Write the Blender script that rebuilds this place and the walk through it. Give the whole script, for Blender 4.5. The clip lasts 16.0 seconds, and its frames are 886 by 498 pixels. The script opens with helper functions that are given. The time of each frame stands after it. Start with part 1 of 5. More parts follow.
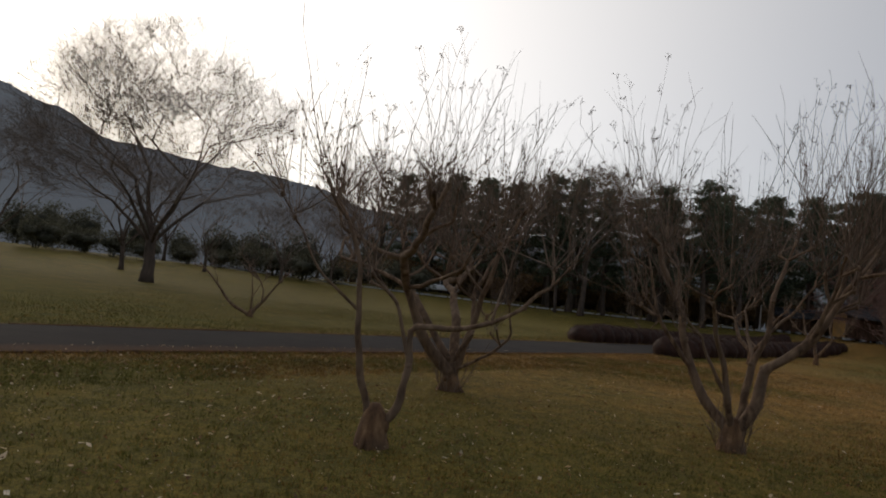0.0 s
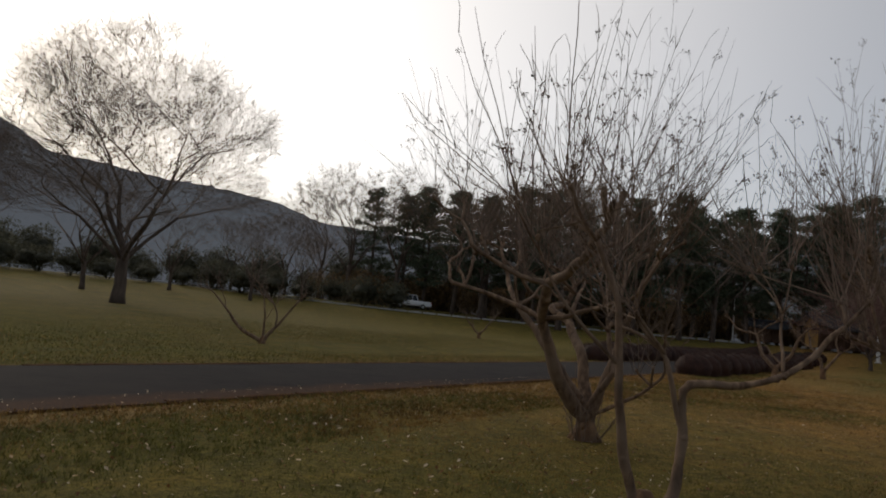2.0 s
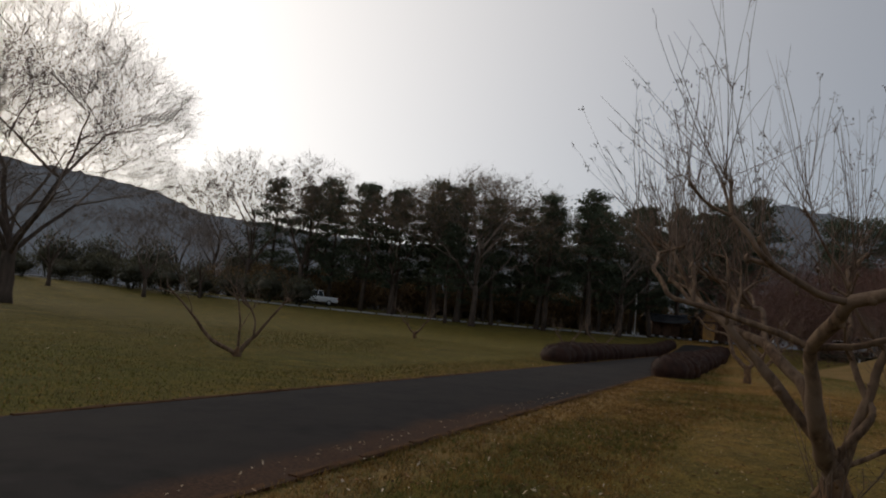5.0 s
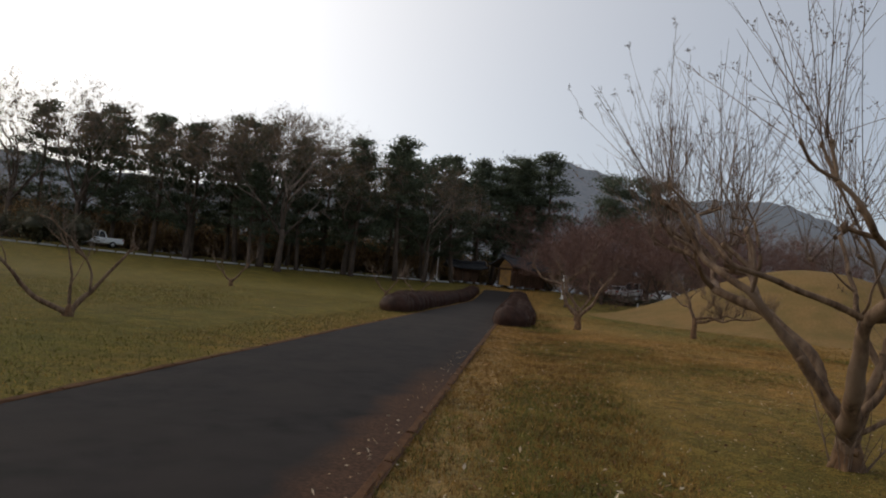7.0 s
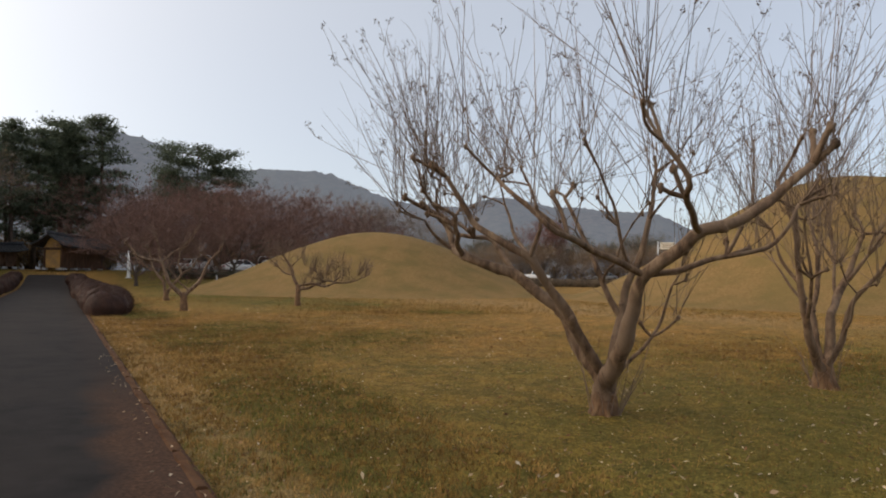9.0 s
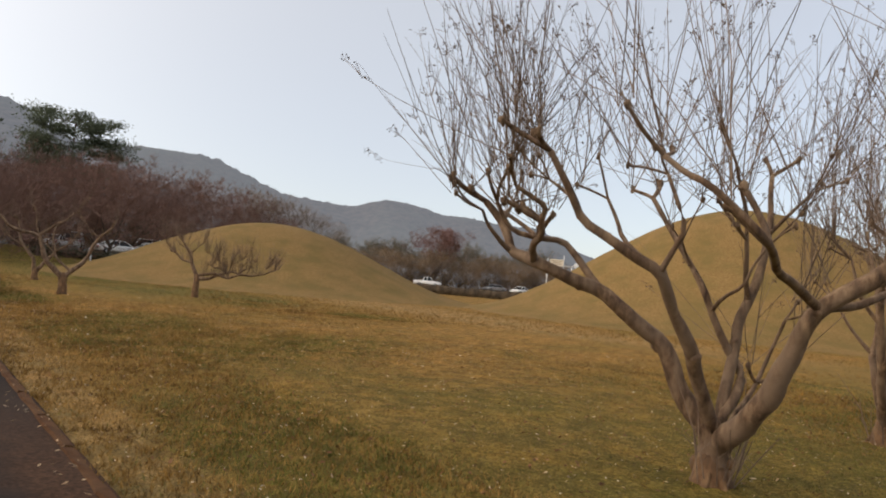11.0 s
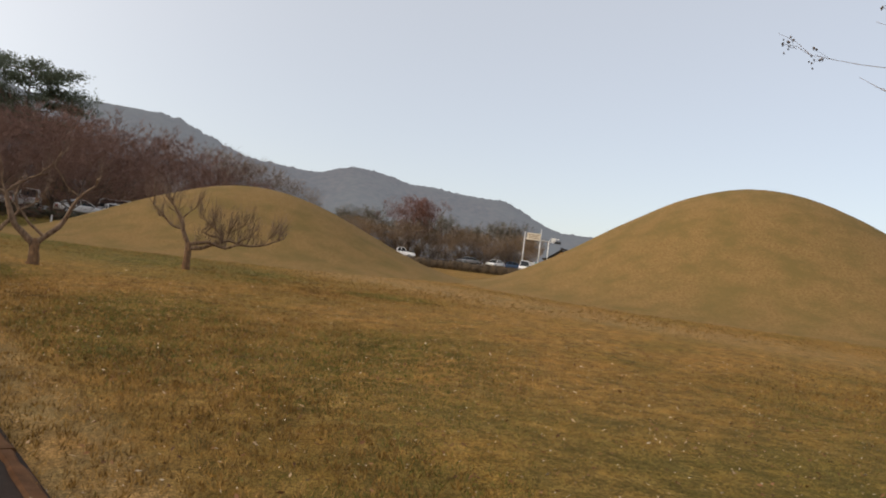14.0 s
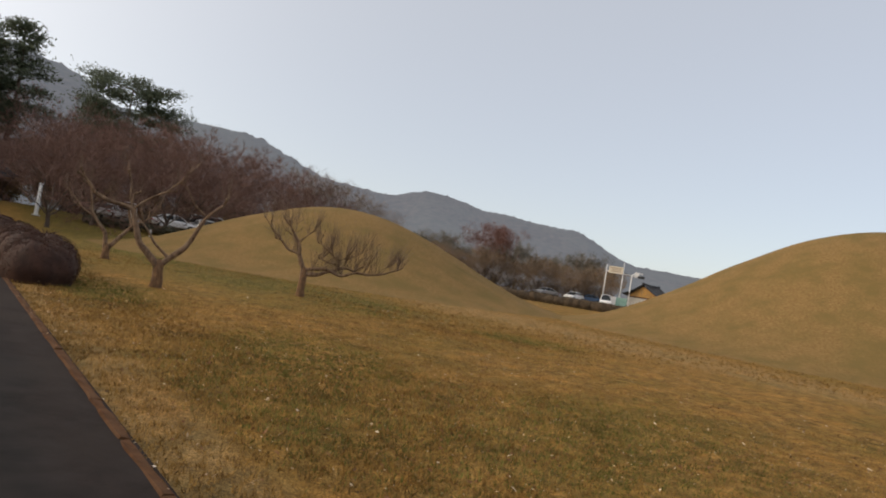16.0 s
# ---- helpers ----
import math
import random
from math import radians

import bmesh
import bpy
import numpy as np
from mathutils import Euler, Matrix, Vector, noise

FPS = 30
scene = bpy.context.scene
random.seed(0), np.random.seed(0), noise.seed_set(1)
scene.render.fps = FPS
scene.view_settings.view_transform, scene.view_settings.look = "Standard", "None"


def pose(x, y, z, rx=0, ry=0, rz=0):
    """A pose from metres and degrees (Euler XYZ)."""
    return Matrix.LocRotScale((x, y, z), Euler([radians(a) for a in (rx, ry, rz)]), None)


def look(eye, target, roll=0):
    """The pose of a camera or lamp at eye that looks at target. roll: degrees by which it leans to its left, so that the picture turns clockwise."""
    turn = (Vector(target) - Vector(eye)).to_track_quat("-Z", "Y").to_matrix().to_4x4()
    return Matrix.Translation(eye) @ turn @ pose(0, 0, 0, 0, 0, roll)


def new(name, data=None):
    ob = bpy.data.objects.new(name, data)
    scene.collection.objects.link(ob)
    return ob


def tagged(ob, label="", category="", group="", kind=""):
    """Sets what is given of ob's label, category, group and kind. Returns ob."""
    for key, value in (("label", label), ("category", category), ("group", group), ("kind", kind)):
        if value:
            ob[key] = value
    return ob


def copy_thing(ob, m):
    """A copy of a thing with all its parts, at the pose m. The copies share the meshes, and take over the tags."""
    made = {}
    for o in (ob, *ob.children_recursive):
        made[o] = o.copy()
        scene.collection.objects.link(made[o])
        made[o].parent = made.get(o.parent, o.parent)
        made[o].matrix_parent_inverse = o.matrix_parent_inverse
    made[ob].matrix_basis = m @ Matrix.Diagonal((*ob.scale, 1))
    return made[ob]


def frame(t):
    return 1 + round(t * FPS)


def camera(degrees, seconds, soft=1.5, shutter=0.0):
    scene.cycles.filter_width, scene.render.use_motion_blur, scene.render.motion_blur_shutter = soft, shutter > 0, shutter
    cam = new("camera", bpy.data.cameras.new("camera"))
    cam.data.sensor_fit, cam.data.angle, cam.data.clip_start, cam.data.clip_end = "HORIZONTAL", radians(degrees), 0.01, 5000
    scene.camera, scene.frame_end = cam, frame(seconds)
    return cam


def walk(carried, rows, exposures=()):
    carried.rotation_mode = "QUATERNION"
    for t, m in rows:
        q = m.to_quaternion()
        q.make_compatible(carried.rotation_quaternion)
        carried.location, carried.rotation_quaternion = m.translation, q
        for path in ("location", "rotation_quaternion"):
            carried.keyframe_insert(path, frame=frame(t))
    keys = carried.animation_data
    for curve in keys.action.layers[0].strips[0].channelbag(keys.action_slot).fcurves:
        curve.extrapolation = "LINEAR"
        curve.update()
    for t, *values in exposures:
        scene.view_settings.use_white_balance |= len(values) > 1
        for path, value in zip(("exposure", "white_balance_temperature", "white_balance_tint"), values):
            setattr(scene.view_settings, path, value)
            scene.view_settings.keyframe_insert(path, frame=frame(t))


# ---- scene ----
cam = camera(64.6, 16.0, soft=1.95)
PATH = [
    (0, (-0.282, -1.725, 1.286), (0.003, 0.25, 1.415), 6.6),
    (0.5, (-0.841, -1.345, 1.232), (-0.536, 0.628, 1.354), 7.5),
    (1, (-1.123, -0.816, 1.279), (-0.84, 1.16, 1.395), 5.4),
    (1.5, (-1.533, -0.418, 1.246), (-1.043, 1.518, 1.352), 5.6),
    (2, (-2.024, 0.14, 1.276), (-1.621, 2.09, 1.457), 5.8),
    (2.5, (-2.404, 0.639, 1.241), (-1.965, 2.579, 1.447), 4.9),
    (3, (-2.87, 1.025, 1.262), (-2.367, 2.944, 1.514), 3.8),
    (3.5, (-3.257, 1.29, 1.261), (-2.733, 3.194, 1.579), 1.8),
    (4, (-3.654, 1.856, 1.281), (-3.002, 3.736, 1.488), 2.4),
    (4.2, (-3.791, 2.124, 1.268), (-3.169, 4.012, 1.489), 4.5),
    (6.3, (-5.179, 4.451, 1.303), (-4.271, 6.23, 1.417), 4.2),
    (6.5, (-5.328, 4.654, 1.292), (-4.378, 6.411, 1.406), 4.1),
    (7, (-5.43, 5.131, 1.29), (-4.182, 6.691, 1.384), 5.7),
    (7.5, (-5.507, 5.71, 1.253), (-4.151, 7.177, 1.35), 2.6),
    (8, (-5.79, 6.158, 1.268), (-4.131, 7.272, 1.355), 4.6),
    (8.2, (-5.827, 6.423, 1.304), (-4.08, 7.393, 1.389), 2.7),
    (10.3, (-4.406, 8.52, 1.259), (-2.422, 8.754, 1.343), 5.1),
    (10.5, (-4.287, 8.722, 1.268), (-2.304, 8.97, 1.345), 4.9),
    (11, (-3.958, 9.161, 1.257), (-1.973, 9.387, 1.361), 5.2),
    (11.5, (-3.454, 9.568, 1.257), (-1.456, 9.654, 1.303), 5.2),
    (12, (-2.99, 9.94, 1.255), (-0.993, 10.044, 1.272), 4.8),
    (12.5, (-2.464, 10.32, 1.269), (-0.466, 10.408, 1.292), 5.8),
    (13, (-2.022, 10.731, 1.271), (-0.03, 10.897, 1.308), 5.3),
    (13.5, (-1.516, 11.138, 1.219), (0.483, 11.188, 1.278), 7.2),
    (14, (-1.127, 11.687, 1.28), (0.87, 11.797, 1.31), 6.8),
    (14.5, (-0.751, 12.195, 1.307), (1.24, 12.372, 1.38), 9.0),
    (15, (-0.345, 12.737, 1.315), (1.626, 13.06, 1.417), 6.8),
    (15.5, (0.118, 13.235, 1.304), (2.1, 13.482, 1.394), 8.4),
    (16, (0.563, 13.78, 1.314), (2.537, 14.087, 1.39), 9.5),
]
walk(cam, [(r[0], look(*r[1:])) for r in PATH],
     exposures=[(0.0, -1.0, 6500, 10), (2.5, -1.0, 6500, 10), (4.2, -1.22, 6500, 10), (6.3, -0.65, 6500, 10), (8.2, -0.12, 6550, 10), (10.3, 0.24, 6900, 11), (12.5, 0.22, 6980, 11), (16.0, 0.06, 6920, 11)])

# ---- light, sky, exposure ----
SUN_AZ, SUN_EL = radians(111.0), radians(18.0)     # counter-clockwise from +x
to_sun = Vector((math.cos(SUN_AZ) * math.cos(SUN_EL), math.sin(SUN_AZ) * math.cos(SUN_EL), math.sin(SUN_EL)))
world = bpy.data.worlds.new("sky")
world.use_nodes = True
scene.world = world
wt = world.node_tree
sky = wt.nodes.new("ShaderNodeTexSky")
sky.sky_type = 'NISHITA'
sky.sun_disc = False
sky.sun_elevation = SUN_EL
sky.sun_rotation = radians(90.0) - SUN_AZ
sky.air_density, sky.dust_density, sky.ozone_density = 0.8, 1.0, 1.6
sky.altitude = 40
# the haze of a still winter morning whitens the dome, more and warmer towards the low sun
toward = wt.nodes.new("ShaderNodeTexCoord")
facing = wt.nodes.new("ShaderNodeVectorMath")
facing.operation = 'DOT_PRODUCT'
facing.inputs[1].default_value = to_sun
wt.links.new(toward.outputs["Generated"], facing.inputs[0])
half = wt.nodes.new("ShaderNodeMath")
half.operation = 'MULTIPLY_ADD'
half.inputs[1].default_value, half.inputs[2].default_value = 0.5, 0.5
wt.links.new(facing.outputs["Value"], half.inputs[0])
glow = wt.nodes.new("ShaderNodeMath")
glow.operation = 'POWER'
glow.inputs[1].default_value = 6.0
wt.links.new(half.outputs[0], glow.inputs[0])
haze = wt.nodes.new("ShaderNodeMix")
haze.data_type = 'RGBA'
haze.inputs[6].default_value = (2.95, 3.08, 3.3, 1)
haze.inputs[7].default_value = (17.6, 16.2, 14.4, 1)
wt.links.new(glow.outputs[0], haze.inputs[0])
veil = wt.nodes.new("ShaderNodeMix")
veil.data_type, veil.blend_type = 'RGBA', 'ADD'
veil.inputs[0].default_value = 1.0
thin = wt.nodes.new("ShaderNodeVectorMath")
thin.operation = 'SCALE'
thin.inputs["Scale"].default_value = 0.5
wt.links.new(sky.outputs[0], thin.inputs[0])
wt.links.new(thin.outputs[0], veil.inputs[6])
wt.links.new(haze.outputs[2], veil.inputs[7])
wt.links.new(veil.outputs[2], wt.nodes["Background"].inputs[0])
wt.nodes["Background"].inputs[1].default_value = 0.14
sun = new("sun", bpy.data.lights.new("sun", 'SUN'))
sun.data.energy, sun.data.angle, sun.data.color = 1.2, radians(12.0), (1.0, 0.86, 0.68)
sun.matrix_world = look(tuple(to_sun * 200), (0, 0, 0))


# ---- materials ----
def ramp(nt, fac, stops):
    r = nt.nodes.new("ShaderNodeValToRGB")
    while len(r.color_ramp.elements) < len(stops):
        r.color_ramp.elements.new(0.5)
    for e, (p, c) in zip(r.color_ramp.elements, stops):
        e.position, e.color = p, (*c, 1)
    nt.links.new(fac, r.inputs[0])
    return r.outputs[0]


def tex(nt, scale, detail=4.0, rough=0.6, coord="Object", stretch=(1, 1, 1)):
    tc = nt.nodes.new("ShaderNodeTexCoord")
    mp = nt.nodes.new("ShaderNodeMapping")
    mp.inputs["Scale"].default_value = stretch
    nz = nt.nodes.new("ShaderNodeTexNoise")
    nz.inputs["Scale"].default_value, nz.inputs["Detail"].default_value, nz.inputs["Roughness"].default_value = scale, detail, rough
    nt.links.new(tc.outputs[coord], mp.inputs[0])
    nt.links.new(mp.outputs[0], nz.inputs["Vector"])
    return nz.outputs["Fac"]


def blend(nt, fac, a, b, mode='MIX'):
    m = nt.nodes.new("ShaderNodeMix")
    m.data_type, m.blend_type = 'RGBA', mode
    for s, v in ((m.inputs[0], fac), (m.inputs[6], a), (m.inputs[7], b)):
        if isinstance(v, (int, float)):
            s.default_value = v
        elif isinstance(v, tuple):
            s.default_value = (*v, 1)
        else:
            nt.links.new(v, s)
    return m.outputs[2]


def mat(name, stops, scale, rough=0.85, bump=0.0, bump_scale=None, wear=None, wear_scale=1.0, metallic=0.0, stretch=(1, 1, 1), island=0.0, coord="Object"):
    m = bpy.data.materials.new(name)
    m.use_nodes = True
    nt = m.node_tree
    p = nt.nodes["Principled BSDF"]
    col = ramp(nt, tex(nt, scale, stretch=stretch, coord=coord), stops)
    if wear:
        f = ramp(nt, tex(nt, wear_scale, 3.0, coord=coord), [(0.42, (0, 0, 0)), (0.66, (1, 1, 1))])
        col = blend(nt, f, col, wear)
    if island:
        g = nt.nodes.new("ShaderNodeNewGeometry")
        v = ramp(nt, g.outputs["Random Per Island"], [(0.0, (1 - island,) * 3), (1.0, (1 + island,) * 3)])
        col = blend(nt, 1.0, col, v, 'MULTIPLY')
    nt.links.new(col, p.inputs["Base Color"])
    p.inputs["Roughness"].default_value, p.inputs["Metallic"].default_value = rough, metallic
    p.inputs["Specular IOR Level"].default_value = 0.25 if rough < 0.92 else 0.08
    if bump:
        b = nt.nodes.new("ShaderNodeBump")
        b.inputs["Strength"].default_value, b.inputs["Distance"].default_value = min(1.0, bump * 20), bump
        nt.links.new(tex(nt, bump_scale or scale * 6, 5.0, coord=coord), b.inputs["Height"])
        nt.links.new(b.outputs[0], p.inputs["Normal"])
    return m


def leafy(name, stops, scale, island=0.35, see_through=0.25):
    """Thin leaves and blades, which let some light through."""
    m = mat(name, stops, scale, 0.7, island=island)
    nt = m.node_tree
    p = nt.nodes["Principled BSDF"]
    tl = nt.nodes.new("ShaderNodeBsdfTranslucent")
    mx = nt.nodes.new("ShaderNodeMixShader")
    mx.inputs[0].default_value = see_through
    nt.links.new(p.inputs["Base Color"].links[0].from_socket, tl.inputs[0])
    nt.links.new(p.outputs[0], mx.inputs[1])
    nt.links.new(tl.outputs[0], mx.inputs[2])
    nt.links.new(mx.outputs[0], nt.nodes["Material Output"].inputs[0])
    return m


def grass_ground():
    m = mat("turf", [(0.3, (0.132, 0.075, 0.020)), (0.5, (0.25, 0.137, 0.037)), (0.7, (0.35, 0.207, 0.065))], 5.0, 0.95, 0.03, 60.0)
    nt = m.node_tree
    p = nt.nodes["Principled BSDF"]
    col = p.inputs["Base Color"].links[0].from_socket
    green = ramp(nt, tex(nt, 14.0), [(0.3, (0.068, 0.062, 0.012)), (0.7, (0.16, 0.134, 0.029))])
    patch = ramp(nt, tex(nt, 0.35, 5.0), [(0.46, (0, 0, 0)), (0.66, (0.5, 0.5, 0.5))])
    col = blend(nt, patch, col, green)
    tc = nt.nodes.new("ShaderNodeTexCoord")
    sp = nt.nodes.new("ShaderNodeSeparateXYZ")
    nt.links.new(tc.outputs["Object"], sp.inputs[0])
    d = nt.nodes.new("ShaderNodeMath")
    d.operation = 'SUBTRACT'
    nt.links.new(sp.outputs[1], d.inputs[0])
    nt.links.new(sp.outputs[0], d.inputs[1])
    mr = nt.nodes.new("ShaderNodeMapRange")
    mr.inputs[1].default_value, mr.inputs[2].default_value, mr.inputs[4].default_value = 15.0, 19.0, 0.75
    nt.links.new(d.outputs[0], mr.inputs[0])
    lush = ramp(nt, tex(nt, 0.5, 5.0), [(0.3, (0.05, 0.054, 0.009)), (0.55, (0.09, 0.088, 0.016)), (0.75, (0.15, 0.115, 0.026))])
    col = blend(nt, mr.outputs[0], col, lush)
    along = nt.nodes.new("ShaderNodeVectorMath")
    along.operation = 'DOT_PRODUCT'
    along.inputs[1].default_value = (0.7124, 0.7017, 0)
    nt.links.new(tc.outputs["Object"], along.inputs[0])
    ms = nt.nodes.new("ShaderNodeMapRange")
    ms.inputs[1].default_value, ms.inputs[2].default_value, ms.inputs[3].default_value, ms.inputs[4].default_value = 4.0, 14.0, 0.85, 0.0
    nt.links.new(along.outputs["Value"], ms.inputs[0])
    col = blend(nt, ms.outputs[0], col, green)
    # bands that run along the road: a pale worn verge, a green swale by the small trees, a dry strip before the mounds
    off = nt.nodes.new("ShaderNodeVectorMath")
    off.operation = 'DOT_PRODUCT'
    off.inputs[1].default_value = (-0.7017, 0.7124, 0)
    nt.links.new(tc.outputs["Object"], off.inputs[0])

    def band(middle, reach, wobble, scale, strength):
        w = nt.nodes.new("ShaderNodeMath")
        w.operation = 'MULTIPLY_ADD'
        w.inputs[1].default_value = wobble
        nt.links.new(tex(nt, scale, 3.0), w.inputs[0])
        nt.links.new(off.outputs["Value"], w.inputs[2])
        c = nt.nodes.new("ShaderNodeMath")
        c.operation = 'SUBTRACT'
        c.inputs[1].default_value = middle + 8.228 + wobble * 0.5
        nt.links.new(w.outputs[0], c.inputs[0])
        a = nt.nodes.new("ShaderNodeMath")
        a.operation = 'ABSOLUTE'
        nt.links.new(c.outputs[0], a.inputs[0])
        r = nt.nodes.new("ShaderNodeMapRange")
        r.interpolation_type = 'SMOOTHSTEP'
        r.inputs[1].default_value, r.inputs[2].default_value, r.inputs[3].default_value, r.inputs[4].default_value = reach * 0.3, reach, strength, 0.0
        nt.links.new(a.outputs[0], r.inputs[0])
        return r.outputs[0]

    def far_along(fac, s0, s1):
        r = nt.nodes.new("ShaderNodeMapRange")
        r.inputs[1].default_value, r.inputs[2].default_value = s0, s1
        nt.links.new(along.outputs["Value"], r.inputs[0])
        m2 = nt.nodes.new("ShaderNodeMath")
        m2.operation = 'MULTIPLY'
        nt.links.new(fac, m2.inputs[0])
        nt.links.new(r.outputs[0], m2.inputs[1])
        return m2.outputs[0]

    straw = ramp(nt, tex(nt, 3.0), [(0.35, (0.22, 0.135, 0.055)), (0.65, (0.36, 0.235, 0.105))])
    swale = ramp(nt, tex(nt, 2.0), [(0.35, (0.085, 0.076, 0.018)), (0.65, (0.17, 0.13, 0.036))])
    col = blend(nt, far_along(band(-8.5, 7.0, 3.0, 0.25, 0.8), 23.0, 31.0), col, swale)
    col = blend(nt, far_along(band(-18.5, 4.5, 3.5, 0.2, 0.6), 8.0, 18.0), col, straw)
    col = blend(nt, band(-0.2, 0.6, 0.45, 0.9, 0.6), col, straw)
    mottle = ramp(nt, tex(nt, 1.6, 5.0, 0.7), [(0.36, (0.72, 0.78, 0.8)), (0.5, (1.0, 1.0, 1.0)), (0.64, (1.25, 1.15, 1.05))])
    col = blend(nt, 1.0, col, mottle, 'MULTIPLY')
    fine = ramp(nt, tex(nt, 120.0, 2.0), [(0.3, (0.3, 0.3, 0.3)), (0.7, (1.3, 1.3, 1.3))])
    col = blend(nt, 1.0, col, fine, 'MULTIPLY')
    tufts = ramp(nt, tex(nt, 34.0, 3.0), [(0.36, (0.72, 0.72, 0.72)), (0.62, (1.55, 1.55, 1.55))])
    col = blend(nt, 1.0, col, tufts, 'MULTIPLY')
    nt.links.new(col, p.inputs["Base Color"])
    return m


M_TURF = grass_ground()
M_MOUND = mat("mound_turf", [(0.3, (0.150, 0.092, 0.032)), (0.5, (0.205, 0.127, 0.049)), (0.7, (0.265, 0.168, 0.069))], 9.0, 0.95, 0.03, 50.0, wear=(0.155, 0.108, 0.038), wear_scale=0.6)
M_ASPHALT = mat("asphalt", [(0.3, (0.015, 0.013, 0.0125)), (0.7, (0.031, 0.0265, 0.025))], 3.0, 0.93, 0.008, 260.0, wear=(0.031, 0.026, 0.0235), wear_scale=0.7)
M_KERB = mat("kerb_stone", [(0.3, (0.045, 0.021, 0.010)), (0.7, (0.115, 0.052, 0.024))], 9.0, 0.92, 0.012, 60.0, wear=(0.13, 0.075, 0.042), wear_scale=0.8)
M_BARK = mat("smooth_bark", [(0.32, (0.050, 0.029, 0.018)), (0.5, (0.145, 0.088, 0.053)), (0.68, (0.29, 0.19, 0.115))], 15.0, 0.85, 0.02, 40.0, wear=(0.20, 0.135, 0.09), wear_scale=3.0, stretch=(1, 1, 0.35))
M_STUMP = mat("trunk_bark", [(0.3, (0.07, 0.036, 0.019)), (0.5, (0.165, 0.09, 0.045)), (0.7, (0.30, 0.178, 0.09))], 11.0, 0.85, 0.02, 30.0, wear=(0.11, 0.066, 0.038), wear_scale=4.0, stretch=(1, 1, 0.35))
M_SHOOT = mat("shoots", [(0.3, (0.12, 0.082, 0.06)), (0.7, (0.24, 0.165, 0.115))], 9.0, 0.8, island=0.3)
M_POD = mat("seed_pods", [(0.3, (0.06, 0.04, 0.025)), (0.7, (0.16, 0.10, 0.06))], 30.0, 0.85, island=0.3)
M_DARKBARK = mat("dark_bark", [(0.3, (0.05, 0.038, 0.03)), (0.7, (0.14, 0.10, 0.075))], 4.0, 0.9, 0.03, 18.0, stretch=(1, 1, 0.3))
M_TWIG = mat("grey_twigs", [(0.3, (0.14, 0.11, 0.09)), (0.7, (0.26, 0.2, 0.16))], 2.0, 0.9, island=0.3)
M_REDTWIG = mat("red_twigs", [(0.3, (0.12, 0.066, 0.052)), (0.7, (0.23, 0.135, 0.105))], 2.0, 0.9, island=0.3)
M_NEEDLE = leafy("pine_needles", [(0.3, (0.06, 0.075, 0.048)), (0.7, (0.12, 0.14, 0.09))], 0.8, see_through=0.45)
M_REDLEAF = leafy("dry_red_leaves", [(0.3, (0.105, 0.046, 0.036)), (0.7, (0.20, 0.09, 0.066))], 0.8)
M_BROWNLEAF = leafy("dry_brown_leaves", [(0.3, (0.12, 0.075, 0.035)), (0.7, (0.25, 0.16, 0.075))], 0.8)
M_OLIVE = leafy("evergreen_leaves", [(0.3, (0.06, 0.06, 0.04)), (0.7, (0.12, 0.115, 0.075))], 0.8, see_through=0.4)
M_AZALEA = leafy("azalea_leaves", [(0.3, (0.026, 0.013, 0.010)), (0.7, (0.075, 0.034, 0.021))], 2.5, see_through=0.15)
M_HEDGE = leafy("hedge_leaves", [(0.3, (0.05, 0.034, 0.02)), (0.7, (0.12, 0.082, 0.045))], 2.5, see_through=0.15)
M_BLADE = leafy("grass_blades", [(0.32, (0.12, 0.07, 0.016)), (0.5, (0.235, 0.13, 0.031)), (0.68, (0.36, 0.215, 0.068))], 0.9, island=0.6, see_through=0.08)
M_GREENBLADE = leafy("green_blades", [(0.3, (0.078, 0.076, 0.014)), (0.7, (0.18, 0.162, 0.035))], 0.9, island=0.4, see_through=0.1)
M_LITTER = leafy("leaf_litter", [(0.3, (0.30, 0.16, 0.075)), (0.48, (0.46, 0.33, 0.2)), (0.68, (0.70, 0.60, 0.46))], 3.0, island=0.5)
M_DEADLEAF = leafy("dead_leaves", [(0.3, (0.10, 0.045, 0.022)), (0.5, (0.19, 0.088, 0.04)), (0.7, (0.30, 0.155, 0.075))], 3.0, island=0.5)
M_WHITE = mat("white_paint", [(0.3, (0.74, 0.74, 0.73)), (0.7, (0.83, 0.83, 0.81))], 3.0, 0.45)
M_CARWHITE = mat("car_white", [(0.3, (0.78, 0.78, 0.78)), (0.7, (0.84, 0.84, 0.84))], 0.5, 0.25)
M_CARBLUE = mat("car_blue", [(0.3, (0.06, 0.10, 0.18)), (0.7, (0.08, 0.13, 0.22))], 0.5, 0.25)
M_CARSILVER = mat("car_silver", [(0.3, (0.42, 0.43, 0.44)), (0.7, (0.5, 0.5, 0.51))], 0.5, 0.3, metallic=0.4)
M_GLASSDARK = mat("tinted_glass", [(0.3, (0.015, 0.018, 0.02)), (0.7, (0.03, 0.034, 0.038))], 0.5, 0.08)
M_RUBBER = mat("rubber", [(0.3, (0.015, 0.015, 0.015)), (0.7, (0.03, 0.03, 0.03))], 8.0, 0.9)
M_ALLOY = mat("alloy", [(0.3, (0.35, 0.35, 0.36)), (0.7, (0.5, 0.5, 0.5))], 5.0, 0.4, metallic=0.8)
M_LAMPRED = mat("tail_lens", [(0.3, (0.35, 0.02, 0.015)), (0.7, (0.45, 0.03, 0.02))], 5.0, 0.3)
